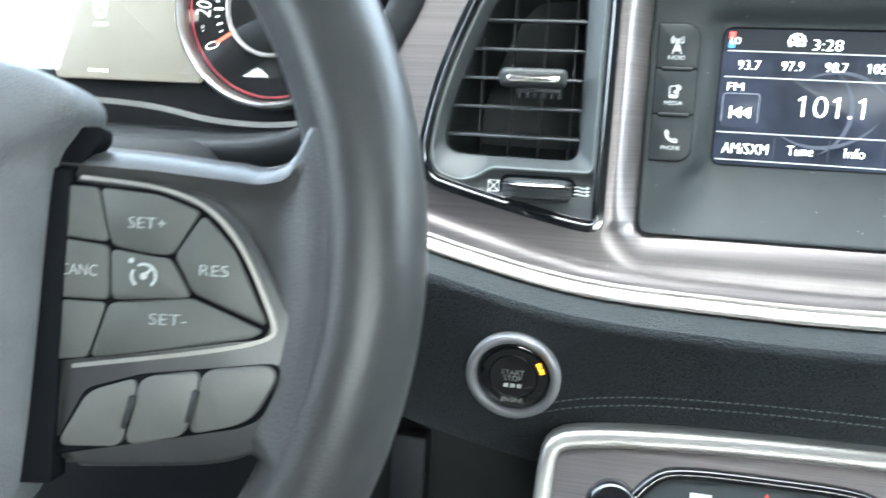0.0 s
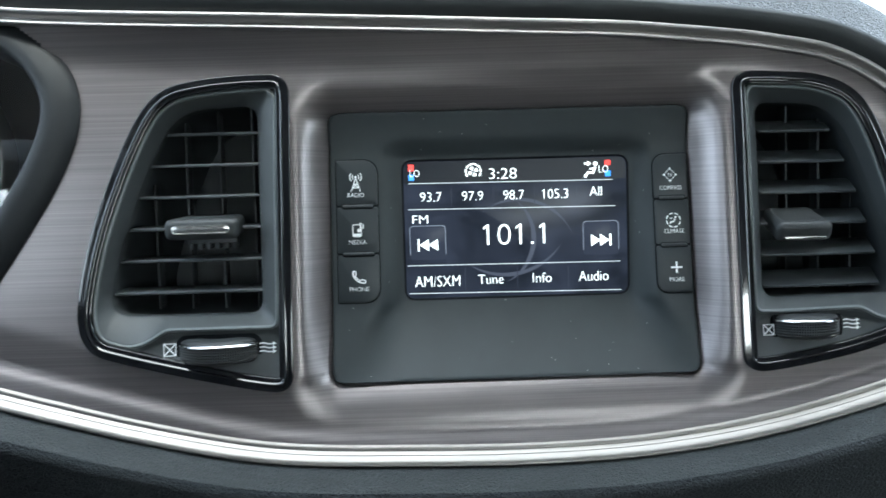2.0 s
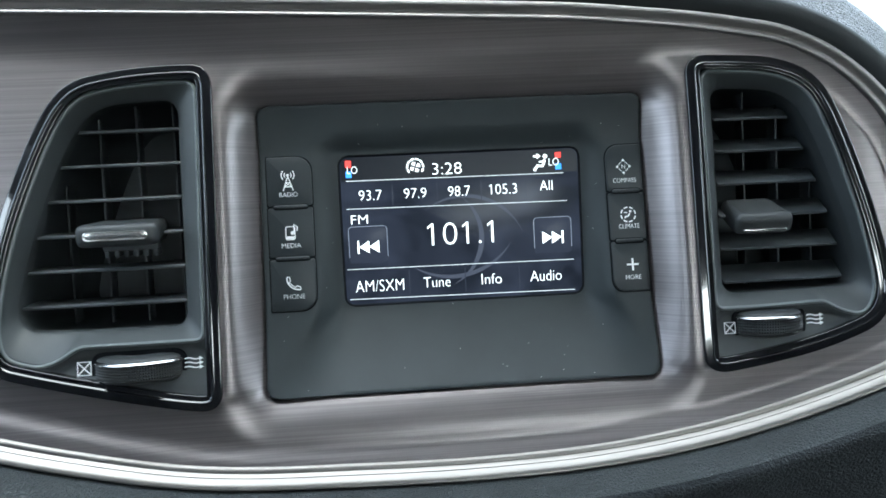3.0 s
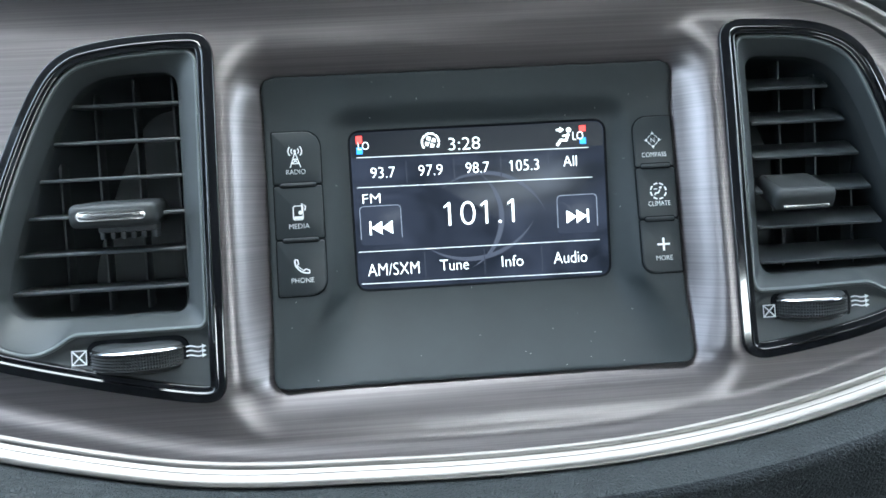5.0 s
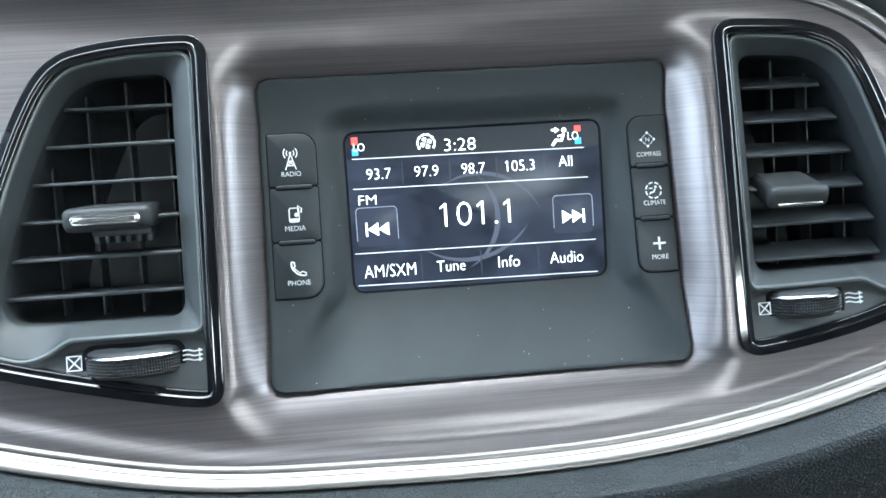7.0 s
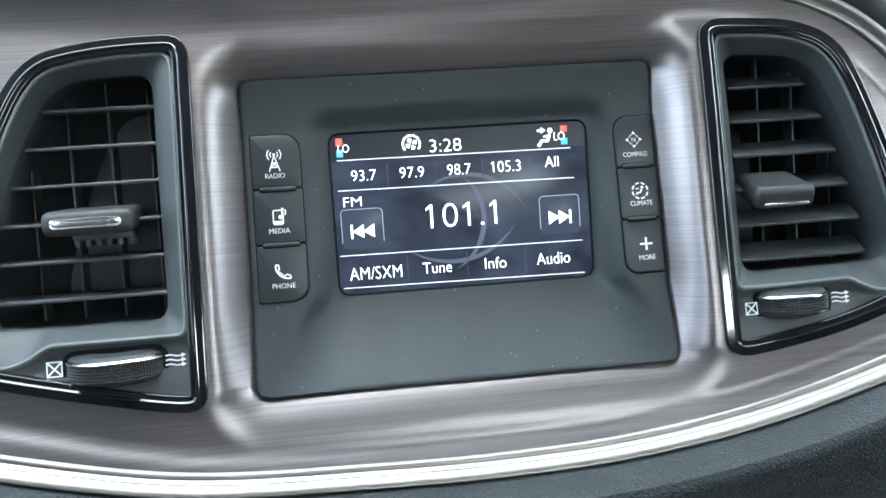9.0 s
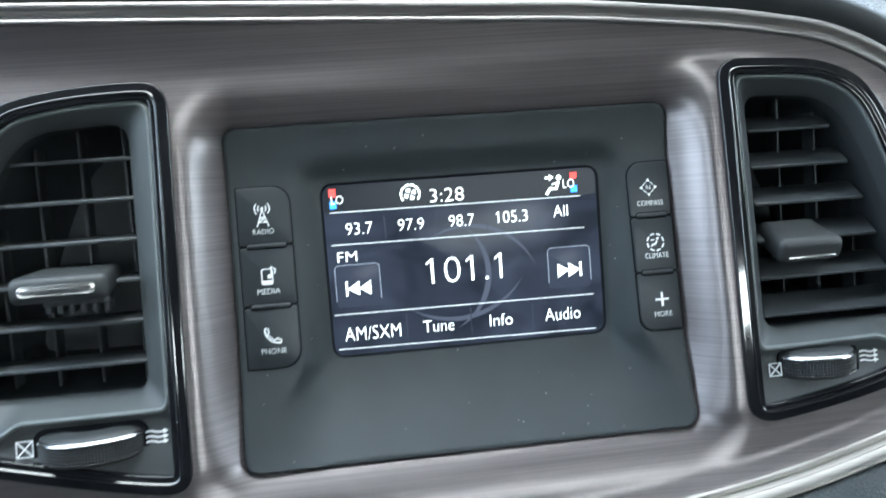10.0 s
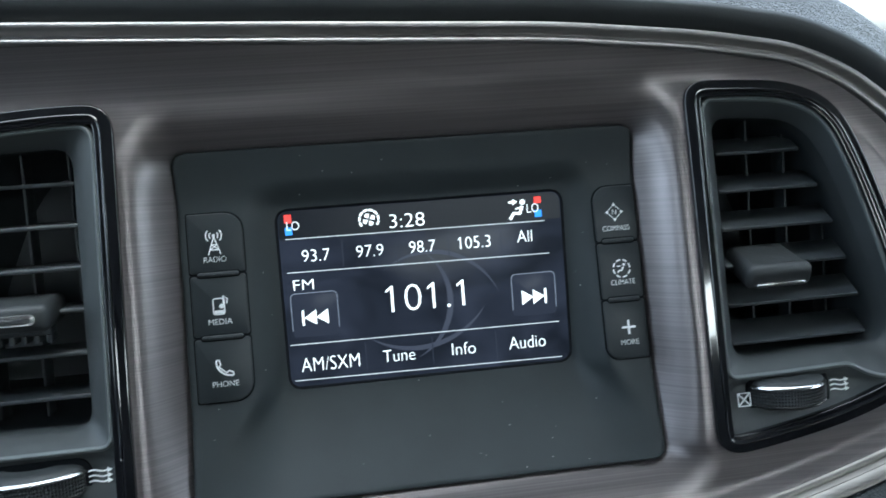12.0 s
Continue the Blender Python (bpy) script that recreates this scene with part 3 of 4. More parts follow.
def vent(side):
    """side: 1 for the driver's vent, -1 for the passenger's."""
    center = (-143, 8) if side == 1 else (136, 8)
    v = thing("air_vent", (center[0], trim_y(8), 8), "black dashboard air vent with gloss black surround and thumb wheel", "air vent", "dashboard air vents")
    outer = polar(VENT[side], center, 320)
    cave = polar(CAVITY[side], center, 320)
    lip_ring = polar(RIM[side], center, 320)
    near, heart = inset(outer, 7.2), Vector(center)
    reach = [min((a - heart).length, (b - heart).length) for a, b in zip(polar(near, center, 320), lip_ring)]
    reach = [sum(reach[(q + d) % 320] for d in range(-2, 3)) / 5 for q in range(320)]
    lip_ring = [heart + Vector((math.cos(2 * math.pi * q / 320), math.sin(2 * math.pi * q / 320))) * r for q, r in enumerate(reach)]
    crest = [(0, 3), (0, -1.6), (0.08, -1.85), (0.3, -2.0), (0.5, -2.02), (2.8, -2.05), (3.0, -2.06), (3.3, -2.2), (3.55, -2.4), (3.8, -2.2), (4.05, -1.9), (4.3, -1.82), (4.5, -1.8), (5.6, -1.72), (5.85, -1.68), (6.05, -1.5), (6.15, -1.0), (6.2, 3)]
    part("surround", loft([at_depth(inset(outer, o), d) for o, d in crest]), PIANO, v, "gloss black plastic surround")
    mix = lambda k: [a * (1 - k) + b * k for a, b in zip(lip_ring, cave)]
    part("housing", loft([at_depth(inset(outer, 5.0), 3.4), at_depth(inset(lip_ring, -1.0), 3.2), at_depth(inset(lip_ring, -0.8), 0.2), at_depth(inset(lip_ring, 0.3), -0.2), at_depth(mix(0.1), 0.3), at_depth(mix(0.35), 2.0), at_depth(mix(0.65), 4.4),
                          at_depth(mix(0.95), 7.0), at_depth(mix(0.99), 7.6), at_depth(cave, 8.6), at_depth(cave, 14.0)]), GREY, v, "dark grey funnel-shaped housing")
    part("lip", loft([at_depth(inset(lip_ring, o), d) for o, d in ((-1.2, 2.0), (-1.15, 0.0), (-0.9, -0.5), (-0.4, -0.8), (0.0, -0.8), (0.35, -0.5), (0.6, 0.2))]), PALELIP, v, "satin lip of the housing, paler for the light its edge catches")
    part("duct", loft([at_depth(cave, 9.5), at_depth(inset(cave, -0.5), 20), at_depth(inset(cave, 4), 85)], cap_last=True), BLACK, v, "black duct")
    # the shelf below the lip, hollowed out round the thumb wheel
    part("shelf", shelf_sheet(side, inset(outer, 5.2), inset(lip_ring, -0.3)), GREY, v, "grey shelf hollowed out round the thumb wheel")
    # slats
    tilt = 4 if side == 1 else 22
    cave_pts = [(p.x, p.y) for p in cave]
    for k in range(6):
        z = (54.2 if side == 1 else 49.5) - 14.3 * k
        row = [p[0] for p in cave_pts if abs(p[1] - z) < 3.5]
        lo, hi = min(row) - 1.0, max(row) + 1.0 - (2.0 if side == -1 else 0.0)
        y = trim_y(z)
        bm = box(lo, hi, y + 10.5, y + 27, z - 0.75, z + 0.75)
        for q in bm.verts:
            if q.co.y > y + 20:
                q.co.z += -0.3 if q.co.z > z else 0.3
            elif side == -1:
                q.co.x += 3.5 if q.co.x < (lo + hi) / 2 else -4.5
        bmesh.ops.bevel(bm, geom=bm.edges[:], offset=0.45, segments=2, affect="EDGES", profile=0.5)
        turned(bm, Matrix.Translation((0, y + 14, z)) @ Matrix.Rotation(radians(tilt), 4, "X") @ Matrix.Translation((0, -y - 14, -z)))
        part("slat", bm, SLAT, v)
    for k in range(4):
        x = -122.5 - 15.6 * k if side == 1 else 116.5 + 15.6 * k
        col = [p[1] for p in cave_pts if abs(p[0] - x) < 4]
        bm = box(x - 0.5, x + 0.5, trim_y(0) + 27, trim_y(0) + 35, min(col) - 1, max(col) + 1, 0.3)
        part("vane", bm, VANE, v)
    # tab on the middle slat
    cx, cz = (-140.2, 11.8) if side == 1 else (127.5, 5.5)
    y = trim_y(cz) + 9
    swing = Matrix.Translation((cx, y, cz)) @ Matrix.Rotation(radians(4 if side == 1 else 20), 4, "X")
    half = 16.2 if side == 1 else 12.8
    body = box(-half, half, -13 if side == 1 else -11.5, 14 if side == 1 else 11, -4.6, 4.6, 3.0, 4)
    for q in body.verts:
        if q.co.y > 0:
            q.co.x *= 0.86
    tab = part("tab", turned(body, swing), SOFT, v, "soft black tab with chrome inlay")
    if side == 1:
        oval = rounded_rect(-12.6, 12.6, -1.9, 1.9, 1.8)
        inlay = part("inlay", turned(loft([flat(oval, -11.5), flat(oval, -13.3), flat(inset(oval, 0.15), -13.6), flat(inset(oval, 0.4), -13.65), flat(inset(oval, 0.6), -13.4), flat(inset(oval, 0.65), -13.1)]), swing), INLAY, tab, "chrome frame of the inlay")
        part("inlay_face", turned(loft([[Vector((p.x * k, -13.1 - 0.55 * math.sqrt(1 - k * k), p.y * k)) for p in inset(oval, 0.6)] for k in (1, 0.95, 0.85, 0.7, 0.5, 0.25, 0.05)], cap_last=True), swing), INLAY, inlay, "domed chrome bar")
    else:
        part("inlay", turned(box(-9.4, 9.4, -12.3, -10, -2.9, -1.5, 0.6, 3), swing), INLAY, tab, "chrome inlay")
    if side == 1:
        part("rack", turned(box(-8.5, 13.5, -4, 2, -7.2, -4.4, 0.4), swing), VANE, tab)
        for k in range(6):
            part("tooth", turned(box(-7.6 + 3.9 * k, -5.8 + 3.9 * k, -5, 1, -9.6, -6.8, 0.4), swing), VANE, tab)
    else:
        for k in range(13):
            part("rib", turned(box(-9.5, 9.5, -7.6 + 1.2 * k, -7.0 + 1.2 * k, 4.4, 4.8, 0.12), swing), SOFT, tab)
    # thumb wheel, standing out of its slot
    wx, wz = (-134.6, -42.4) if side == 1 else (127.3, -39.8)
    wy = trim_y(wz)
    half = 17.9 if side == 1 else 15.0
    part("wheel_slot", plate(rounded_rect(wx - half - 1.0, wx + half + 1.0, wz - 7.6, wz + 7.0, 5), 1.7, 6, 0.3, base=trim_y), GAP, v, "black slot for the thumb wheel")
    r, axis, turn = (20.5, 12.0, 65) if side == 1 else (16.5, 8.5, 69)

    def revolve(chain, n=96, bumps=0.0):
        rings = []
        for q in range(n + 1):
            a = radians(-90 + turn * (2 * q / n - 1))
            ring = []
            for row, (rr, h) in enumerate(chain):
                rr += bumps if q % 2 and row % 2 else 0.0
                ring.append(Vector((wx + rr * math.cos(a), wy + axis + rr * math.sin(a), wz + h)))
            rings.append(ring)
        return loft(rings, closed=False)

    wheel = part("thumb_wheel", revolve([(r - 8, 5.6), (r - 4, 5.4), (r - 2.2, 4.8), (r - 1.5, 4.2), (r - 1.1, 3.7)]), SOFT, v, "knurled black thumb wheel with glossy edges")
    part("upper_band", revolve([(r - 1.1, 3.7), (r - 0.8, 3.55), (r - 0.35, 3.1), (r - 0.1, 2.7), (r - 0.3, 2.4)]), BAND, wheel, "thin smoked chrome line")
    part("knurl", revolve([(r - 0.9, 2.4 - 5.6 * q / 10) for q in range(11)], 88 if side == 1 else 72, 0.8), SOFT, wheel, "fine knurled grip")
    part("lower_band", revolve([(r - 0.6, -3.2), (r - 0.2, -3.4), (r - 0.25, -3.7), (r - 0.8, -4.0)]), BAND, wheel, "thin smoked chrome line")
    part("lower_skirt", revolve([(r - 0.8, -4.0), (r - 1.8, -4.9), (r - 4, -5.5), (r - 8, -5.8)]), SOFT, wheel)
    # marks
    face = lambda z: trim_y(z) + mark_depth
    mx, mz = (-155.8, -41.4) if side == 1 else (109.8, -41.2)
    s = 2.6 if side == 1 else 2.3
    mark_depth = min(scoop(side, mx + a, mz + b) for a in (-s, s) for b in (-s, s)) - 0.05
    sq = [Vector(p) for p in ((mx - s, mz - s), (mx + s, mz - s), (mx + s, mz + s), (mx - s, mz + s))]
    part("closed_mark", join(line_strip(sq, 0.5, face, closed=True), line_strip([sq[0], sq[2]], 0.5, face), line_strip([sq[1], sq[3]], 0.5, face)), PRINT, v, "white crossed square mark")
    ax, az = (-113.4, -41.6) if side == 1 else (147.2, -39.6)
    waves = []
    mark_depth = min(scoop(side, ax + a, az + b) for a in (-3.2, 4.2) for b in (-2.4, 2.4)) - 0.05
    for k in (-1.7, 0, 1.7):
        waves.append(line_strip([Vector((ax - 3.2 + 6.2 * q / 12, az + k + 0.28 * math.sin(q / 12 * 6.6))) for q in range(13)], 0.5, face))
        waves.append(polygon([(ax + 2.6, az + k + 0.8), (ax + 2.6, az + k - 0.9), (ax + 4.2, az + k)], face))
    part("airflow_mark", join(*waves), PRINT, v, "white wavy arrow mark")
    return v


vent(1)
vent(-1)


# ---- radio ----
def bezel_y(z):
    return -8.6 + 0.125 * z


radio = thing("car_radio", (0, 0, 7), "black car radio with lit touch screen and six side buttons", "radio")


def bezel():
    """From the recess's rim inwards and down a soft funnel to the screen."""
    heart, n = (0.7, 7.0), 200
    outer = polar(rounded_rect(-85.5, 80.9, -59.9, 61.9, 4.5), heart, n)
    opening = polar(rounded_rect(-52.9, 54.3, -26.2, 40.2, 4.8), heart, n)

    def depth(x, z):
        s = rect_distance(x, z, 0.7, 7.0, 53.6, 33.2, 2.5)
        if z > -26:
            k = smoothstep(-0.5, 11.5, s)
            return bezel_y(z) * k - 0.6 * (1 - k) - rise(z)
        down = min((-26 - z) / 36, 1.0)
        fade = down ** 1.0
        floor_y = bezel_y(z) * fade - 0.6 * (1 - fade)
        k = smoothstep(-0.5 - 14 * down, 11.5 + 20 * down, abs(x - 0.7) - 53.6 - 12 * down)
        return bezel_y(z) * k + floor_y * (1 - k) - rise(z)

    rings = [[Vector((p.x, depth(p.x, p.y) + 6, p.y)) for p in outer], [Vector((p.x, depth(p.x, p.y) + 0.5, p.y)) for p in outer],
             [Vector((p.x, depth(p.x, p.y), p.y)) for p in inset(outer, 0.5)]]
    first = inset(outer, 0.5)
    for q in range(1, 31):
        ring = [a * (1 - q / 30) + b * (q / 30) for a, b in zip(first, opening)]
        rings.append([Vector((p.x, depth(p.x, p.y), p.y)) for p in ring])
    rings.append([Vector((p.x, 0.8, p.y)) for p in inset(opening, 0.3)])
    return loft(rings)


part("bezel", bezel(), BEZEL, radio, "matt black bezel sloping in to the screen")
screen = part("screen", plate(rounded_rect(-52.85, 54.2, -26.1, 40.1, 4.7), -0.1, 3, 0.1, base=lambda z: 0.0), SCREEN, radio, "lit dark touch screen showing a radio station")
edge = rounded_rect(-52.95, 54.3, -26.2, 40.2, 4.8)
part("screen_gasket", loft([flat(inset(edge, o), y) for o, y in ((-0.4, 0.6), (-0.2, -0.45), (0.1, -0.5), (0.6, -0.35), (1.0, -0.15), (1.2, 0.1))]), GAP, radio, "thin black gap round the screen")
SY = -0.1
for string, cx, cz, w, h in (("3:28", -5.1, 32.6, 12.9, 5.0), ("LO", -46.5, 33.7, 4.4, 3.1), ("LO", 42.5, 33.5, 4.4, 3.3),
                             ("93.7", -39.2, 22.5, 9.9, 4.3), ("97.9", -19.6, 22.5, 9.8, 4.3), ("98.7", -0.2, 22.5, 9.6, 4.3),
                             ("105.3", 19.4, 22.5, 12.2, 4.4), ("All", 38.7, 23.2, 5.6, 4.3), ("FM", -44.5, 12.1, 7.2, 3.7), ("101.1", -0.4, 4.0, 29.2, 9.8),
                             ("AM/SXM", -37.1, -17.3, 21.1, 5.0), ("Tune", -11.9, -17.1, 11.8, 4.4), ("Info", 12.5, -17.0, 8.9, 4.5), ("Audio", 37.0, -16.9, 14.0, 4.7)):
    part("screen_text", lettering(string, cx, cz, w, h, SY), LIT, screen, smooth=False)
for z0, z1, a, b in ((29.0, 28.4, -49.5, 46.8), (16.8, 16.0, -50, 47.8), (-9.6, -10.3, -51, 49.8), (-22.8, -23.9, -50.5, 50)):
    part("divider", line_strip([Vector((a, z0)), Vector((b, z1))], 0.27, SY, 0.06), LITLINE, screen, smooth=False)
for x, z, h in ((-29.5, 22.3, 9), (-9.8, 22.3, 9), (9.6, 22.3, 9), (29.6, 22.3, 9), (-24, -16.6, 10.5), (0.8, -16.6, 10.5), (25, -16.8, 10.5)):
    part("cell_edge", box(x - 0.2, x + 0.2, SY - 0.05, SY + 0.1, z - h / 2, z + h / 2), LITKEY, screen, smooth=False)
def arc(cx, cz, r, a0, a1, n=10):
    return [Vector((cx + r * math.cos(radians(a0 + (a1 - a0) * k / n)), cz + r * math.sin(radians(a0 + (a1 - a0) * k / n)))) for k in range(n + 1)]


def crescent(cx, cz, r, a0, a1, fat):
    outer_line, inner_line = arc(cx, cz, r, a0, a1, 24), arc(cx, cz, r, a0, a1, 24)
    for q, p in enumerate(inner_line):
        d = (Vector((cx, cz)) - p).normalized()
        inner_line[q] = p + d * (0.05 + fat * math.sin(math.pi * q / 24))
    return loft([[Vector((p.x, SY - 0.02, p.y)) for p in outer_line], [Vector((p.x, SY - 0.02, p.y)) for p in inner_line]], closed=False)


part("status_bar", plate(rounded_rect(-51.6, 53.0, 28.9, 39.0, (0.5, 0.5, 3.8, 3.8)), SY - 0.02, 0.3, 0.01, base=lambda z: 0.0), LITBAR, screen, smooth=False)
for spec in ((-12, 2, 22, -70, 55, 2.2), (2, -6, 27, 20, 130, 1.6), (-4, 14, 30, 230, 330, 1.8)):
    part("screen_swirl", crescent(*spec), LITSWIRL, screen, smooth=False)
for cx, sgn in ((-41.2, -1), (40.8, 1)):
    key = part("screen_key", plate(rounded_rect(cx - 8.4, cx + 8.4, -7.0, 9.0, 1.6), SY - 0.04, 0.3, 0.05, base=lambda z: 0.0), LITKEY, screen)
    part("key_edge", line_strip([Vector((cx - 8.4, -4.5)), *rounded_rect(cx - 8.4, cx + 8.4, -7.0, 9.0, 1.6, 3)[8:][::-1], Vector((cx + 8.4, -4.5))], 0.28, SY - 0.04, 0.04), LITEDGE, screen, smooth=False)
    tri = [polygon([(cx + sgn * (-4.7 + d), 2.7), (cx + sgn * (-4.7 + d), -2.7), (cx + sgn * (-0.4 + d), 0)], SY - 0.15) for d in (0, 4.3)]
    part("skip_mark", join(*tri, box(cx + sgn * 4.4 - 0.35, cx + sgn * 4.4 + 0.35, SY - 0.4, SY, -2.8, 2.8)), LIT, screen, smooth=False)
part("heat_bar", box(-49.4, -46.9, SY - 0.1, SY + 0.1, 34.8, 37.8), LITRED, screen, smooth=False)
part("cool_bar", box(-49.4, -46.9, SY - 0.1, SY + 0.1, 30.4, 33.2), LITBLUE, screen, smooth=False)
part("heat_bar", box(43.2, 45.8, SY - 0.1, SY + 0.1, 35.2, 37.6), LITRED, screen, smooth=False)
part("cool_bar", box(43.2, 45.8, SY - 0.1, SY + 0.1, 30.0, 32.6), LITBLUE, screen, smooth=False)


fan = [line_strip(arc(-19, 33.9, 3.5, 220 - 33 * k, 220 - 33 * k - 26, 5), 0.75, SY, 0.1) for k in range(8)]
for k in range(4):
    a = 90 * k + 20
    fan.append(polygon([(-19 + q * math.cos(radians(a + d)), 33.9 + q * math.sin(radians(a + d))) for q, d in ((0.4, 0), (2.1, -24), (2.5, 8), (2.0, 36))], SY, 0.1))
part("fan_mark", join(*fan), LIT, screen, smooth=False)
part("seat_mark", join(disc(38.7, 36.0, 1.0, SY, 0.1, 14), line_strip([Vector((38.5, 34.5)), Vector((37.5, 31.8)), Vector((35.2, 32.0)), Vector((33.6, 29.8))], 1.15, SY, 0.1),
                       line_strip([Vector((38.2, 34.0)), Vector((36.0, 33.6))], 0.6, SY, 0.1),
                       line_strip([Vector((33.4, 36.2)), Vector((34.9, 36.2))], 0.8, SY, 0.1), polygon([(34.9, 37.4), (34.9, 35.0), (36.7, 36.2)], SY, 0.1)), LIT, screen, smooth=False)


# side keys
def side_key(x0, x1, z0, z1, r, icon, string, tx, tz, tw):
    part("button_well", plate(rounded_rect(x0 - 0.5, x1 + 0.5, z0 - 0.5, z1 + 0.5, r), -0.12, 2, 0.1, base=bezel_y), GAP, radio)
    k = part("side_button", plate(rounded_rect(x0, x1, z0, z1, r), -0.7, 3, 0.35, base=bezel_y), KEYCAPS, radio)
    top = lambda z: bezel_y(z) - 0.7
    part("button_text", lettering(string, tx, tz, tw, 1.9, top, 0.08), PRINT, k, smooth=False)
    part("button_mark", join(*icon(top)), PRINT, k, smooth=False)
    return k


def mast(top):
    x, z = -73.7, 30
    out = [line_strip([Vector((x - 2.1, z - 4)), Vector((x, z + 2.2))], 0.38, top), line_strip([Vector((x + 2.1, z - 4)), Vector((x, z + 2.2))], 0.38, top)]
    out += [line_strip([Vector((x - w, z + h)), Vector((x + w, z + h + 0.01))], 0.4, top) for w, h in ((1.5, -2.4), (0.9, -0.6))]
    out += [line_strip([Vector((x - 1.5, z - 2.4)), Vector((x + 1, z - 0.6))], 0.35, top), line_strip([Vector((x + 1.5, z - 2.4)), Vector((x - 1, z - 0.6))], 0.35, top)]
    for s in (0, 180):
        for r in (1.5, 2.7):
            out.append(line_strip(arc(x, z + 2.6, r, s - 42, s + 42, 6), 0.38, top))
    out.append(disc(x, z + 2.6, 0.55, top(z) - 0.0, 0.2, 10))
    return out


def player(top):
    x, z = -73.4, 7.8
    ring = rounded_rect(x - 2.1, x + 1.7, z - 2.6, z + 2.9, 0.7, 3)
    return [line_strip(ring, 0.38, top, closed=True), polygon([(x - 1.8, z - 2.3), (x + 1.4, z - 2.3), (x + 1.4, z - 1.2), (x - 1.8, z - 1.2)], top),
            line_strip([Vector((x + 1.4, z + 0.3)), Vector((x + 1.4, z + 3.8)), Vector((x + 2.8, z + 2.6)), Vector((x + 2.5, z + 1.0))], 0.5, top), disc(x + 0.7, z + 0.2, 0.85, top(z), 0.2, 12)]


def handset(top):
    x, z = -73.2, -13.4
    line = softened([(x - 2.7, z + 2.7), (x - 2.6, z + 0.4), (x - 0.2, z - 2.2), (x + 2.8, z - 2.6)], 2, False)
    return [line_strip(line, 0.55, top), line_strip([Vector((x - 2.7, z + 2.9)), Vector((x - 1.6, z + 2.8)), Vector((x - 1.3, z + 1.2)), Vector((x - 1.9, z + 0.6))], 0.5, top),
            line_strip([Vector((x + 2.9, z - 2.6)), Vector((x + 2.9, z - 1.5)), Vector((x + 1.4, z - 0.9)), Vector((x + 0.6, z - 1.6))], 0.5, top),
            line_strip([Vector((x - 1.9, z + 0.6)), Vector((x + 0.6, z - 1.6))], 0.38, top)]


def rose(top):
    x, z = 72.2, 29.7
    out = [lettering("N", x, z, 1.6, 1.8, top, 0.1)]
    for k in range(4):
        a = radians(90 * k)
        c, s = math.cos(a), math.sin(a)
        out.append(polygon([(x + 3.5 * c, z + 3.5 * s), (x + 2.3 * c - 0.75 * s, z + 2.3 * s + 0.75 * c), (x + 2.3 * c + 0.75 * s, z + 2.3 * s - 0.75 * c)], top))
        out.append(line_strip(arc(x, z, 2.1, 90 * k + 22, 90 * k + 68, 5), 0.22, top))
    return out


def climate_mark(top):
    x, z = 72.8, 8.6
    out = [line_strip(arc(x, z, 3.2, 45 * k + 3, 45 * k + 33, 4), 0.55, top) for k in range(8)]
    return out + [disc(x + 0.9, z + 1.4, 0.55, top(z), 0.2, 10), line_strip([Vector((x + 0.7, z + 0.6)), Vector((x, z - 0.7)), Vector((x - 1.2, z - 0.8)), Vector((x - 1.6, z - 1.5))], 0.6, top),
                  line_strip([Vector((x - 1.8, z + 0.9)), Vector((x - 0.4, z + 0.9))], 0.38, top)]


def plus(top):
    x, z = 73.2, -13.1
    return [line_strip([Vector((x - 2.6, z)), Vector((x + 2.6, z))], 0.8, top), line_strip([Vector((x, z - 2.6)), Vector((x, z + 2.6))], 0.8, top)]


side_key(-82.6, -63.8, 19.6, 40.3, (0.8, 0.8, 6.5, 0.8), mast, "RADIO", -73.7, 24.3, 7.6)
side_key(-82.6, -63.8, -2.2, 18.6, 0.8, player, "MEDIA", -73.4, 2.7, 8.0)
side_key(-82.6, -63.8, -24.8, -3.2, (0.8, 6.5, 0.8, 0.8), handset, "PHONE", -73.1, -18.7, 8.8)
side_key(64.4, 80.4, 19.1, 39.4, (0.8, 0.8, 0.8, 6.0), rose, "COMPASS", 72.3, 23.7, 10.2)
side_key(64.4, 80.4, -2.2, 18.1, 0.8, climate_mark, "CLIMATE", 72.9, 3.6, 9.2)
side_key(64.4, 80.4, -24.6, -3.2, (5.0, 0.8, 0.8, 0.8), plus, "MORE", 73.2, -18.6, 6.8)

for cx, half in ((-73.0, 7.0), (72.5, 6.0)):
    for cz in (19.1, -2.7):
        part("divider_slot", plate(rounded_rect(cx - half - 0.5, cx + half + 0.5, cz - 1.25, cz + 1.25, 1.2, 4), -0.75, 2, 0.1, base=bezel_y), GAP, radio)
        part("divider_rib", plate(rounded_rect(cx - half, cx + half, cz - 0.75, cz + 0.75, 0.7, 4), -1.3, 2, 0.4, base=bezel_y), KEYCAPS, radio, "slim raised rib between the buttons")


# ---- engine button ----
ENG = (-138.2, -131.5)
eng = thing("engine_start_button", (ENG[0], trim_y(ENG[1]), ENG[1]), "round black engine start button with satin silver ring", "push button")


def round_loft(cx, cz, chain, n=64, caps=(False, False), base=trim_y):
    return loft([[Vector((cx + r * math.cos(2 * math.pi * k / n), base(cz + r * math.sin(2 * math.pi * k / n)) + d, cz + r * math.sin(2 * math.pi * k / n))) for k in range(n)] for r, d in chain],
                cap_first=caps[0], cap_last=caps[1])


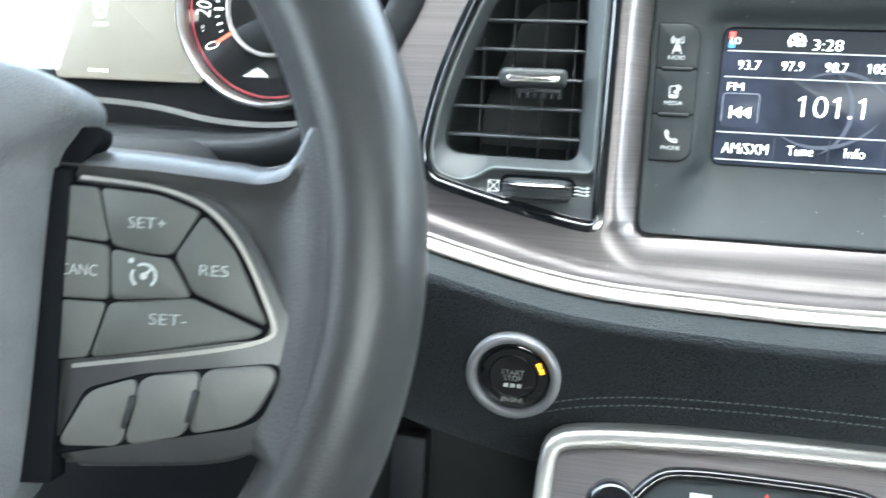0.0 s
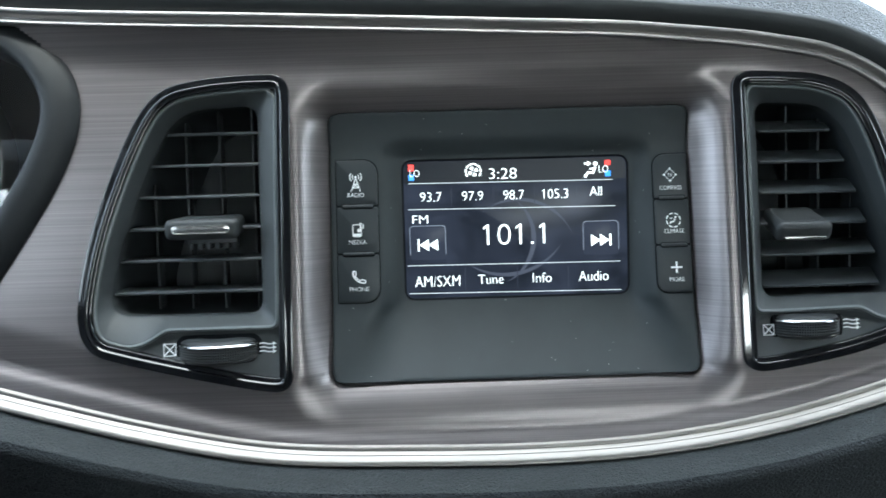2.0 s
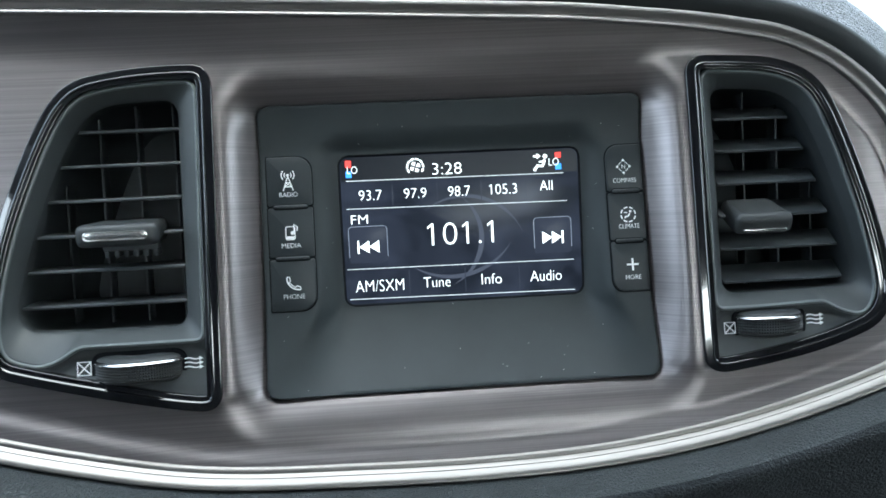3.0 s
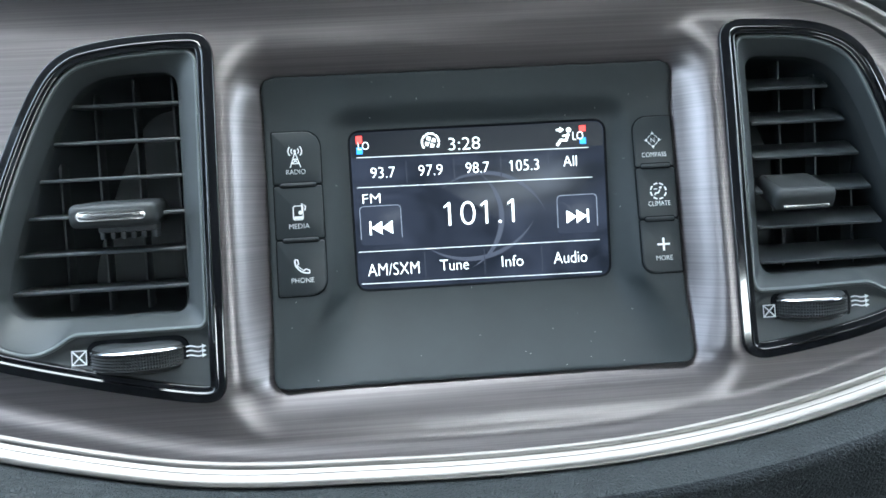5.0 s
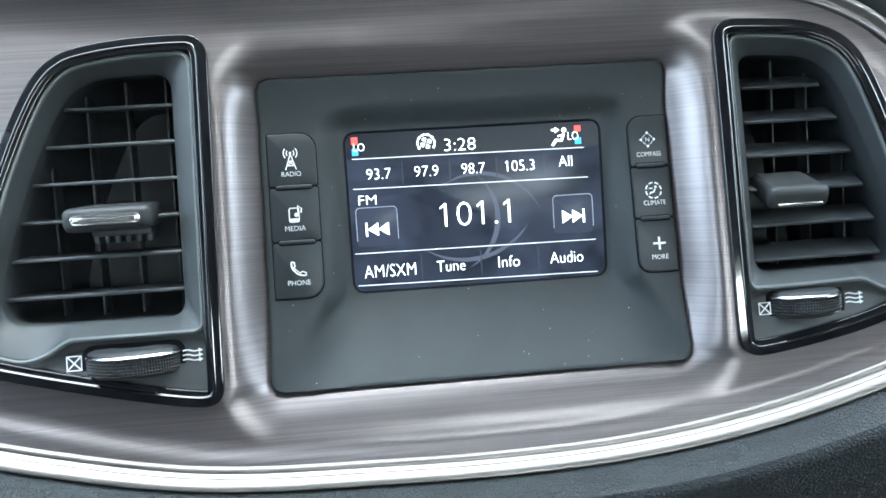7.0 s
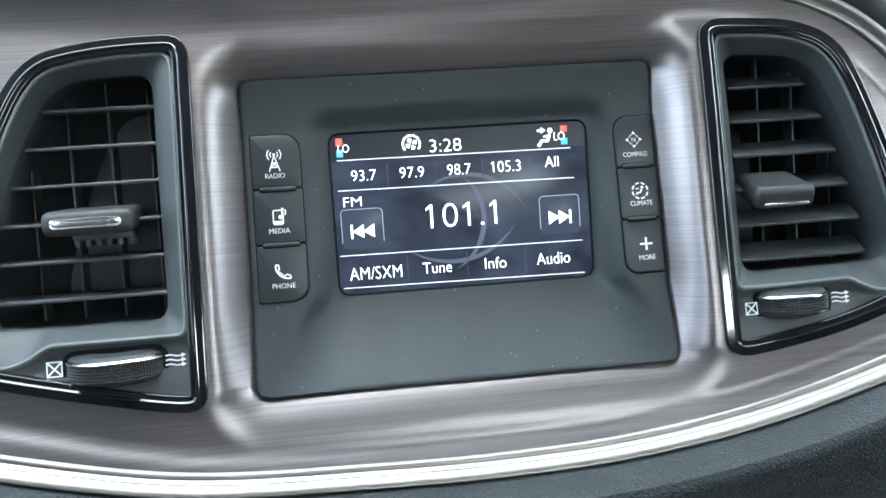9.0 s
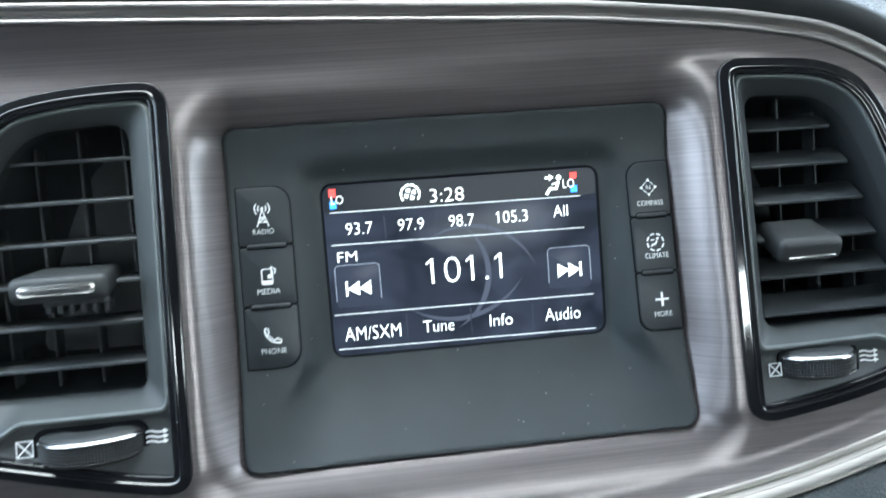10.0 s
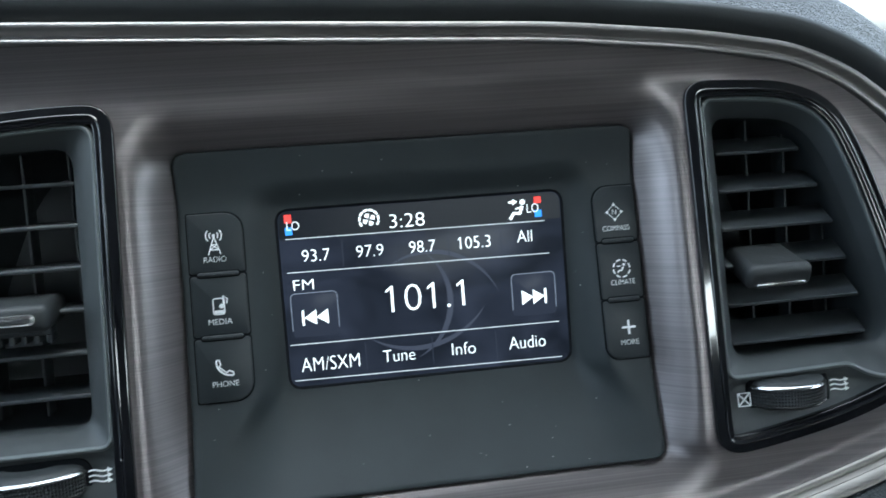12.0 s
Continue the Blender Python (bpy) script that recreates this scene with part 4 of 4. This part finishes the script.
def eng_y(z):
    """The button sits square on the pad's slope."""
    return trim_y(z) - 3.0 - 0.4 * (z - ENG[1])


part("ring", round_loft(*ENG, [(22.8, 4), (22.8, -5.2), (22.2, -6.8), (20.6, -7.6), (19.0, -7.0), (18.2, -5.4), (18.0, 2)], base=eng_y), SILVER, eng, "satin silver ring")
cap = part("cap", round_loft(*ENG, [(18.0, 0), (17.6, -3.6), (16.8, -4.4), (12.0, -4.6), (11.6, -4.1), (11.2, -4.6), (3, -4.2)], caps=(False, True), base=eng_y), PIANO, eng, "gloss black cap")
top = lambda z: eng_y(z) - 4.8
for string, dz, w, h in (("START", 2.6, 11.0, 2.6), ("STOP", -0.6, 8.5, 2.7), ("ENGINE", -12.6, 10.5, 2.4)):
    part("cap_text", lettering(string, ENG[0], ENG[1] + dz, w, h, top, 0.15), DIMPRINT, cap, smooth=False)
part("cap_mark", join(*[box(ENG[0] - 4.2 + 3.2 * k, ENG[0] - 2.0 + 3.2 * k, top(ENG[1]) - 0.1, top(ENG[1]) + 0.2, ENG[1] - 5.0, ENG[1] - 3.2) for k in range(3)]), DIMPRINT, cap, smooth=False)
part("run_light", lettering("RUN", ENG[0] + 13.0, ENG[1] + 6.0, 5.6, 2.4, top, 0.15, lean=-65), LITAMBER, cap, "lit amber word", smooth=False)


# ---- climate panel ----
def panel_y(z):
    return -41 + 0.42 * (z + 148)


clim = thing("climate_control_panel", (0, panel_y(-200), -200), "dark brushed climate control panel in a satin chrome frame", "control panel")
cring = polar(softened([(-124, -240), (-124, -178), (-121, -156), (-96, -151.8), (-60, -149.4), (-10, -147.4), (60, -147), (96, -148.5), (121, -153), (126, -178), (124, -240), (100, -262), (-100, -262)], 4), (0, -205), 180)
part("frame", loft([at_depth(inset(cring, o), d, panel_y) for o, d in ((0, 8), (0, -0.6), (0.7, -1.8), (2.0, -2.6), (4.4, -2.9), (6.6, -2.5), (7.6, -1.6), (8.2, -0.4), (8.4, 3))]), SATIN, clim, "satin silver frame")
part("face", plate(inset(cring, 7.8), 0, 4, 0.4, base=panel_y), BRUSHED, clim)
insert = polar(softened([(-92, -242), (-87, -186), (-70, -166.5), (-56, -163.4), (-20, -163), (16, -163.2), (29, -166.5), (46, -186), (51, -242), (-20, -245)], 3), (-20.5, -205), 120)
part("insert_rim", loft([at_depth(inset(insert, o), d, panel_y) for o, d in ((-0.4, 1), (-0.2, -1.4), (0.6, -2.6), (2.0, -3.0), (3.4, -2.4), (4.6, -1.0), (5.0, 1))]), PIANO, clim, "gloss black rim")
part("insert", plate(inset(insert, 4.0), -0.6, 3, 0.3, base=panel_y), BEZEL, clim)
knob = part("knob", round_loft(-87.5, -184.5, [(12.5, 2), (12.3, -3), (11.5, -4.6), (10, -5.6), (7, -6.2), (2, -6.4)], caps=(False, True), base=panel_y), PIANO, clim, "round gloss black knob")
part("hazard_mark", polygon([(-24, -177), (-15.6, -177), (-19.8, -169.8)], lambda z: panel_y(z) - 0.6), RED, clim, "red warning triangle", smooth=False)
part("faded_print", polygon([(-53, -177.5), (-43.5, -177.5), (-43.5, -173.6), (-53, -173.6)], lambda z: panel_y(z) - 0.6), DIMPRINT, clim, smooth=False)


# ---- instrument cluster ----
GX, GZ, GR = -289.0, 44.0, 53.0
clus = thing("instrument_cluster", (-385, 0, 40), "instrument cluster with round speedometer and grey display under a black hood", "instrument cluster")
hood_c = (-345, 30)
ho = polar(HOOD, hood_c, 140)


lip = inset(ho, 15)
part("hood", loft([at_depth(inset(ho, -0.5), 1), at_depth(ho, -1.5), at_depth(inset(ho, 4), -4), at_depth(inset(ho, 9), -6), at_depth(inset(ho, 13), -6.5), at_depth(lip, -5), flat(inset(ho, 17), -10), flat(inset(ho, 21), 12)]),
     HOODSKIN, clus, "matt black hood")
part("backing", loft([flat(inset(ho, 20.5), 12.0)], cap_first=True), DIAL, clus)
gauge = part("speedometer", round_loft(GX, GZ, [(GR - 3, 7.0), (3, 7.0)], caps=(False, True), base=lambda z: 0.0), DIAL, clus, "black speedometer dial with white figures")
part("dial_ring", round_loft(GX, GZ, [(GR + 1, 12), (GR + 0.5, 1), (GR - 0.3, -1.2), (GR - 1.6, -1.8), (GR - 3.0, -0.6), (GR - 3.6, 3), (GR - 4, 7)], base=lambda z: 0.0), DIALRING, gauge, "bright chrome ring")
part("red_ring", disc(GX, GZ, 47.6, 7.0, 0.2, 80, 46.4), DIALRED, gauge, "thin red ring", smooth=False)
part("hub_ring", round_loft(GX, GZ, [(25.5, 7), (25.2, 4.6), (24.2, 4.2), (23.4, 5), (23.2, 7)], base=lambda z: 0.0), SILVER, gauge, "silver inner ring")
part("hub_disc", disc(GX, GZ, 23.2, 6.8, 0.3, 48), DIAL, gauge)
ticks = bmesh.new()
for k in range(0, 161, 5):
    a = radians(180 - (k - 20) * 1.5)
    r0, r1, w = (27.5, 33.0, 1.1) if k % 20 == 0 else ((29, 32.5, 0.8) if k % 10 == 0 else (30, 32.5, 0.5))
    c, s = math.cos(a), math.sin(a)
    other = line_strip([Vector((GX + r0 * c, GZ + r0 * s)), Vector((GX + r1 * c, GZ + r1 * s))], w, 6.9, 0.15)
    ticks = join(ticks, other)
part("dial_ticks", ticks, DIALPRINT, gauge, smooth=False)
for k in range(0, 161, 20):
    a = 180 - (k - 20) * 1.5
    part("dial_figure", lettering(str(k), GX + 39.5 * math.cos(radians(a)), GZ + 39.5 * math.sin(radians(a)), 3.9 * len(str(k)), 8.8, 6.9, 0.15, lean=(a - 90) * 0.9), DIALPRINT, gauge, smooth=False)
    if k < 160:
        b = a - 15
        part("small_figure", lettering(str(k + 10), GX + 41.5 * math.cos(radians(b)), GZ + 41.5 * math.sin(radians(b)), 3.6, 1.7, 6.9, 0.12, lean=b - 90), PRINT, gauge, smooth=False)
na = radians(211)
part("needle", line_strip([Vector((GX + 24 * math.cos(na), GZ + 24 * math.sin(na))), Vector((GX + 36 * math.cos(na), GZ + 36 * math.sin(na)))], 1.6, 5.2, 0.8), NEEDLE, gauge, "red-orange needle", smooth=False)
disp = part("display", plate(rounded_rect(-424, -331, 3.5, 86, 3), 7.0, 11, 0.4, base=lambda z: 0.0), material("grey_display", (0.08, 0.08, 0.075), 0.5, emit=(0.5, 0.45, 0.385), emit_strength=GLOW * 0.06), clus, "pale grey lit display")
part("display_text", lettering("0", -393, 45, 9, 15, 6.8, 0.15), LIT, disp, smooth=False)
part("display_print", box(-397.5, -388.5, 6.7, 6.9, 33.5, 35), PRINT, disp, smooth=False)
part("display_print", box(-402, -389, 6.7, 6.9, 7.4, 8.8), PRINT, disp, smooth=False)
lens = part("lens", loft([[Vector((p.x, y + 0.135 * (max(p.y, 7) - 40), max(p.y, 7))) for p in inset(ho, 19)] for y in (-3.0, -4.5)], cap_first=True, cap_last=True), LENS, clus, "clear lens over the dials", smooth=False)
lens.visible_shadow = False
part("lower_molding", line_strip(softened([(-440, -6), (-411, -8.7), (-388, -8.7), (-352, -11), (-318, -18), (-275, -18.5), (-240, -10)], 3, False), 3.0, 2, 3.5), MOLDING, clus, "curved satin grey molding")


# ---- steering wheel ----
WHEEL = Matrix.Translation((-334.1, -212.0, -57.8)) @ Matrix.Rotation(radians(12), 4, "Z") @ Matrix.Rotation(radians(-9), 4, "X")
sw = thing("steering_wheel", (-340, -203, -58), "black leather steering wheel with grey spoke buttons", "steering wheel")


def wpart(name, bm, mat, parent, label="", smooth=True):
    return part(name, turned(bm, WHEEL), mat, parent, label, smooth)


RIM_R = 166.2  # radius of the rim's core
RIM_W = 17.7  # half its width


def rim():
    rings = []
    for k in range(160):
        a = 2 * math.pi * k / 160
        rings.append([Vector(((RIM_R + RIM_W * math.cos(b)) * math.cos(a), 15.5 * math.sin(b), (RIM_R + RIM_W * math.cos(b)) * math.sin(a))) for b in (2 * math.pi * q / 28 for q in range(28))])
    return loft(rings + [rings[0]])


wpart("rim", rim(), WHEELSKIN, sw, "smooth black leather rim")


def spoke(side):
    """The leather web between hub and rim."""
    top_e = spline([(70, 33), (100, 32), (124, 30), (136, 29.5), (142, 33), (147, 43), (152, 53), (159, 62), (166.5, 68)], 48)
    bot_e = spline([(70, -66), (100, -64), (126, -62), (134, -60), (141, -67), (146, -77), (151, -86), (159, -95), (166.5, -101)], 48)
    bm = bmesh.new()
    rows = []
    for p, q in zip(top_e, bot_e):
        col = []
        n = 28
        for j in range(n + 1):
            u = j / n
            z = p.y + (q.y - p.y) * u
            e = min(p.y - z, z - q.y)
            rho = math.hypot(p.x, z)
            if rho > 155.2:  # under the rim's skin
                y = -15.5 * math.sqrt(max(0.0, 1 - ((rho - RIM_R) / RIM_W) ** 2)) + 0.3 * (rho - 155.2)
            else:  # a hollow fillet that meets the rim along its slope
                f = max((rho - 130) / 25.2, 0.0)
                y = -4 - 8.14 * f * f * (3 - 2 * f) - 0.69 * 25.2 * (f ** 3 - f ** 2)
            y += 9 * (1 - math.sqrt(max(0.0, 1 - (1 - min(e / 7.0, 1.0)) ** 2)))
            y -= 4.0 * math.exp(-((p.y - z - 6.0) / 3.6) ** 2) * smoothstep(150, 132, p.x)
            col.append(bm.verts.new((p.x * side, y, z)))
        for j in range(n + 1):
            u = 1 - j / n
            z = p.y + (q.y - p.y) * u
            col.append(bm.verts.new((p.x * side, 10, z)))
        rows.append(col)
    for a, b in zip(rows, rows[1:]):
        m = len(a)
        for i in range(m):
            bm.faces.new((a[i], a[(i + 1) % m], b[(i + 1) % m], b[i]))
    bm.faces.new(rows[0])
    bm.faces.new(rows[-1])
    return bm


def wplate(ring, front, back, bevel=0.6):
    return plate(ring, front, back, bevel, base=lambda z: 0.0)


for side in (1, -1):
    web = wpart("spoke", spoke(side), WHEELSKIN, sw, "leather covered spoke")
    fl = lambda r: [Vector((side * (p.x if p.x > 137 else 137 - (137 - p.x) * 0.92), p.y)) for p in r]
    pod_ring = polar(fl(softened([(68, 22), (100, 22), (118, 19), (130, 10), (141, -8), (150, -26), (150, -38), (141, -54), (128, -61), (100, -63), (66, -64)], 2)), (105 * side, -20), 90)
    pod = wpart("button_pod", wplate(pod_ring, -6.6, 4, 2.0), PODGREY, sw, "satin grey button surround")
    wpart("pod_well", wplate(fl(cut([(69, 21), (100, 19.5), (116, 14.5), (128, 3), (139, -19), (137, -23), (100, -28.5), (69, -32.5)], 3)), -7.0, 0, 0.3), GAP, pod)
    wpart("pod_trim", line_strip(fl(softened([(76, 22.2), (101, 20.6), (117, 15.6), (129, 3.6), (140.4, -18.6), (139, -23.4), (120, -27.4), (100, -30.2), (76, -33.5)], 2, False)), 1.2, -6.2, 1.8), SATIN, pod, "bright satin edge round the cruise buttons")
    wpart("edge_gap", wplate(fl(cut([(58, 26), (73.0, 24), (71.6, -68), (54, -68)], 1)), -9.2, 0, 0.2), GAP, pod)
    wpart("wing_gap", wplate(fl(cut([(58, 24), (74, 37), (81.5, 37.5), (82, 33.5), (72, 22)], 2)), -7.4, 0, 0.4), GAP, pod)
    keys_up = (("SET+", [(82.8, 19.2), (101, 17.8), (114.5, 13.5), (106.5, 0.6), (100, 0.7), (87.3, 2.8)], 98, 9.6),
               ("RES", [(115.8, 12.5), (126, 2.6), (137.6, -19), (113.8, -10.2), (107.4, 0.2)], 120, -3.5),
               ("SET-", [(136.5, -20.8), (132, -23), (100, -28), (82.2, -30.4), (87.4, -14.4), (113, -12)], 106, -18.5),
               ("CANC", [(68, 4), (85.8, 2.2), (86.8, -13.4), (68, -13)], 77, -5),
               ("", [(68, 19.5), (81.5, 19.2), (86, 3.6), (68, 5.2)], 0, 0), ("", [(68, -14.2), (86, -14.6), (80.8, -30.6), (68, -31.5)], 0, 0))
    for string, pts, tx, tz in keys_up:
        k = wpart("cruise_button", wplate(inset(fl(cut(pts, 2.0)), -0.2), -8.6, -2, 0.4), PADGREY, pod)
        if side == 1 and string:
            wpart("button_text", lettering(string, 137 - (137 - tx) * 0.92, tz, 2.5 * len(string) + 0.8, 3.2, -8.6, 0.12), DIMPRINT, k, smooth=False)
    k = wpart("cruise_button", wplate(fl(cut([(87, 1.6), (101, -0.4), (106, -0.6), (112.5, -10.5), (112, -12), (88, -13.2)], 2.2)), -9.0, -2, 0.4), PADGREY, pod)
    if side == 1:
        wpart("button_mark", join(line_strip(arc(101, -6, 3.5, -50, 120, 12), 0.8, -9.0, 0.15), line_strip(arc(101, -6, 3.5, 150, 230, 6), 0.8, -9.0, 0.15), line_strip([Vector((101, -6)), Vector((103, -4))], 0.9, -9.0, 0.15), disc(101, -6, 1.1, -9.0, 0.15, 12), disc(97.2, -1.6, 0.8, -9.0, 0.15, 10)), DIMPRINT, k, smooth=False)
    wpart("pod_well", wplate(fl(cut([(70, -59), (80, -40), (98, -35), (141, -30), (143, -34), (137, -47), (130, -50), (72, -60)], 3)), -7.0, 0, 0.3), GAP, pod)
    for pts in ([(73, -56.5), (82, -41), (97, -36.5), (93, -56)], [(98.5, -36.3), (117, -33.5), (113, -52), (94.5, -55.6)], [(118.5, -33.3), (139, -31), (141, -34.5), (135, -45.5), (129, -48.5), (114.5, -51.6)]):
        wpart("menu_button", wplate(inset(fl(cut(pts, 3.5, 5)), -0.4), -8.6, -2, 0.5), MENUGREY, pod)
    for x, z in ((98.5, -46), (117, -43.5)):
        wpart("nub", turned(box(-0.9, 0.9, -10, -7, -5, 5, 0.6), Matrix.Translation((x * side, 0, z)) @ Matrix.Rotation(radians(12 * side), 4, "Y")), SOFT, pod)

hub_ring = polar(softened([(0, 66), (60, 55), (72, 51.5), (81, 46), (82, 38), (74, 29), (72.5, 14), (69.5, -58), (66, -84), (0, -92), (-66, -84), (-69.5, -58), (-72.5, 14), (-74, 29), (-82, 38), (-81, 46), (-72, 51.5), (-60, 55)], 3), (0, 0), 200)
wpart("airbag_cover", loft([flat(hub_ring, 6), flat(hub_ring, -9), flat(inset(hub_ring, 1.5), -12), flat(inset(hub_ring, 5), -14), flat([p * 0.85 for p in hub_ring], -16.5), flat([p * 0.7 for p in hub_ring], -19), flat([p * 0.5 for p in hub_ring], -21), flat([p * 0.2 for p in hub_ring], -22.5)], cap_last=True), HUBSKIN, sw, "grained black airbag cover")

col = thing("steering_column", (-350, -60, -60), "black plastic steering column shroud", "steering column")
part("shroud", turned(box(-60, 60, -110, 90, -60, 30, 20, 5), Matrix.Translation((-356, -60, -58))), HOODSKIN, col)


# ---- closing the cabin out of view; plain walls, window openings set by their reflections ----
def world_box(name, x0, x1, y0, y1, z0, z1, mat, m=None, label="", category="", kind="structure"):
    bm = box(x0, x1, y0, y1, z0, z1, 0.01)
    me = bpy.data.meshes.new(name)
    if m:
        bmesh.ops.transform(bm, matrix=m, verts=bm.verts)
    bm.to_mesh(me)
    bm.free()
    me.materials.append(mat)
    return tagged(new(name, me), label, category, kind=kind)


world_box("ceiling", -0.71, 0.71, -1.76, -0.12, 1.27, 1.31, SHELL, label="pale grey cloth headliner over the cabin", category="headliner")
world_box("floor", -0.75, 0.75, -1.8, 0.75, 0.22, 0.26, CARPET, label="dark carpeted cabin floor", category="floor")
world_box("wall_front", -0.75, 0.75, 0.62, 0.66, 0.24, 0.93, CARPET, label="dark bulkhead behind the dashboard", category="wall")
for s, nm in ((-1, "wall_driver"), (1, "wall_passenger")):
    world_box(nm, s * 0.74 - 0.03, s * 0.74 + 0.03, -1.8, 0.66, 0.24, 0.96, DOORSKIN, label="black door card below the side window", category="door panel")
for s, nm in ((-1, "wall_driver_rear"), (1, "wall_passenger_rear")):
    world_box(nm, s * 0.735 - 0.025, s * 0.735 + 0.025, -1.76, -0.56 if s < 0 else -0.8, 0.9, 1.3, DOORSKIN, label="dark panel behind the side window", category="side panel")
# added, unseen: keeps window light off the cluster lens where a driver would sit
world_box("wall_driver_blocker", -0.76, -0.71, -0.37, -0.165, 0.9, 1.3, DOORSKIN, label="dark upright panel added out of view to block the side window's reflection", category="pillar")
# added, unseen: cuts the top off the white patch reflected in the lens
world_box("wall_driver_cutoff", -0.758, -0.712, -0.57, -0.36, 1.225, 1.3, DOORSKIN, label="dark panel added out of view to trim the top of the window's reflection", category="side panel")
world_box("wall_back", -0.75, 0.75, -1.82, -1.76, 0.24, 1.14, DOORSKIN, label="dark rear wall of the cabin", category="wall")
for s, nm in ((-1, "wall_rear_driver"), (1, "wall_rear_passenger")):
    world_box(nm, s * 0.6 - 0.13, s * 0.6 + 0.13, -1.82, -1.77, 1.12, 1.29, DOORSKIN, label="dark pillar beside the rear window", category="pillar")
world_box("ground", -200, 200, -200, 200, -0.05, 0.0, ASPHALT, label="pale concrete ground around the car", category="ground")


# ---- trees beyond the car park, seen in the metal and the lenses ----
def treeline():
    rng = random.Random(5)
    bm = bmesh.new()
    for k in range(300):
        a = radians(rng.uniform(62, 160))
        far, up = rng.uniform(16, 20), rng.random() ** 0.8 * (5.6 + 1.6 * math.sin(a * 9) + 1.2 * math.sin(a * 23))
        size = rng.uniform(0.5, 1.2)
        other = bmesh.new()
        bmesh.ops.create_icosphere(other, subdivisions=1, radius=size)
        for v in other.verts:
            v.co *= rng.uniform(0.6, 1.25)
            v.co += Vector((math.sin(a) * far, math.cos(a) * far, max(up, size * 0.6)))
        me = bpy.data.meshes.new("joined")
        other.to_mesh(me)
        other.free()
        bm.from_mesh(me)
        bpy.data.meshes.remove(me)
    me = bpy.data.meshes.new("treeline")
    bm.to_mesh(me)
    bm.free()
    me.materials.append(FOLIAGE)
    return tagged(new("treeline", me), "dense green trees far beyond the car", "trees", kind="stuff")


treeline()
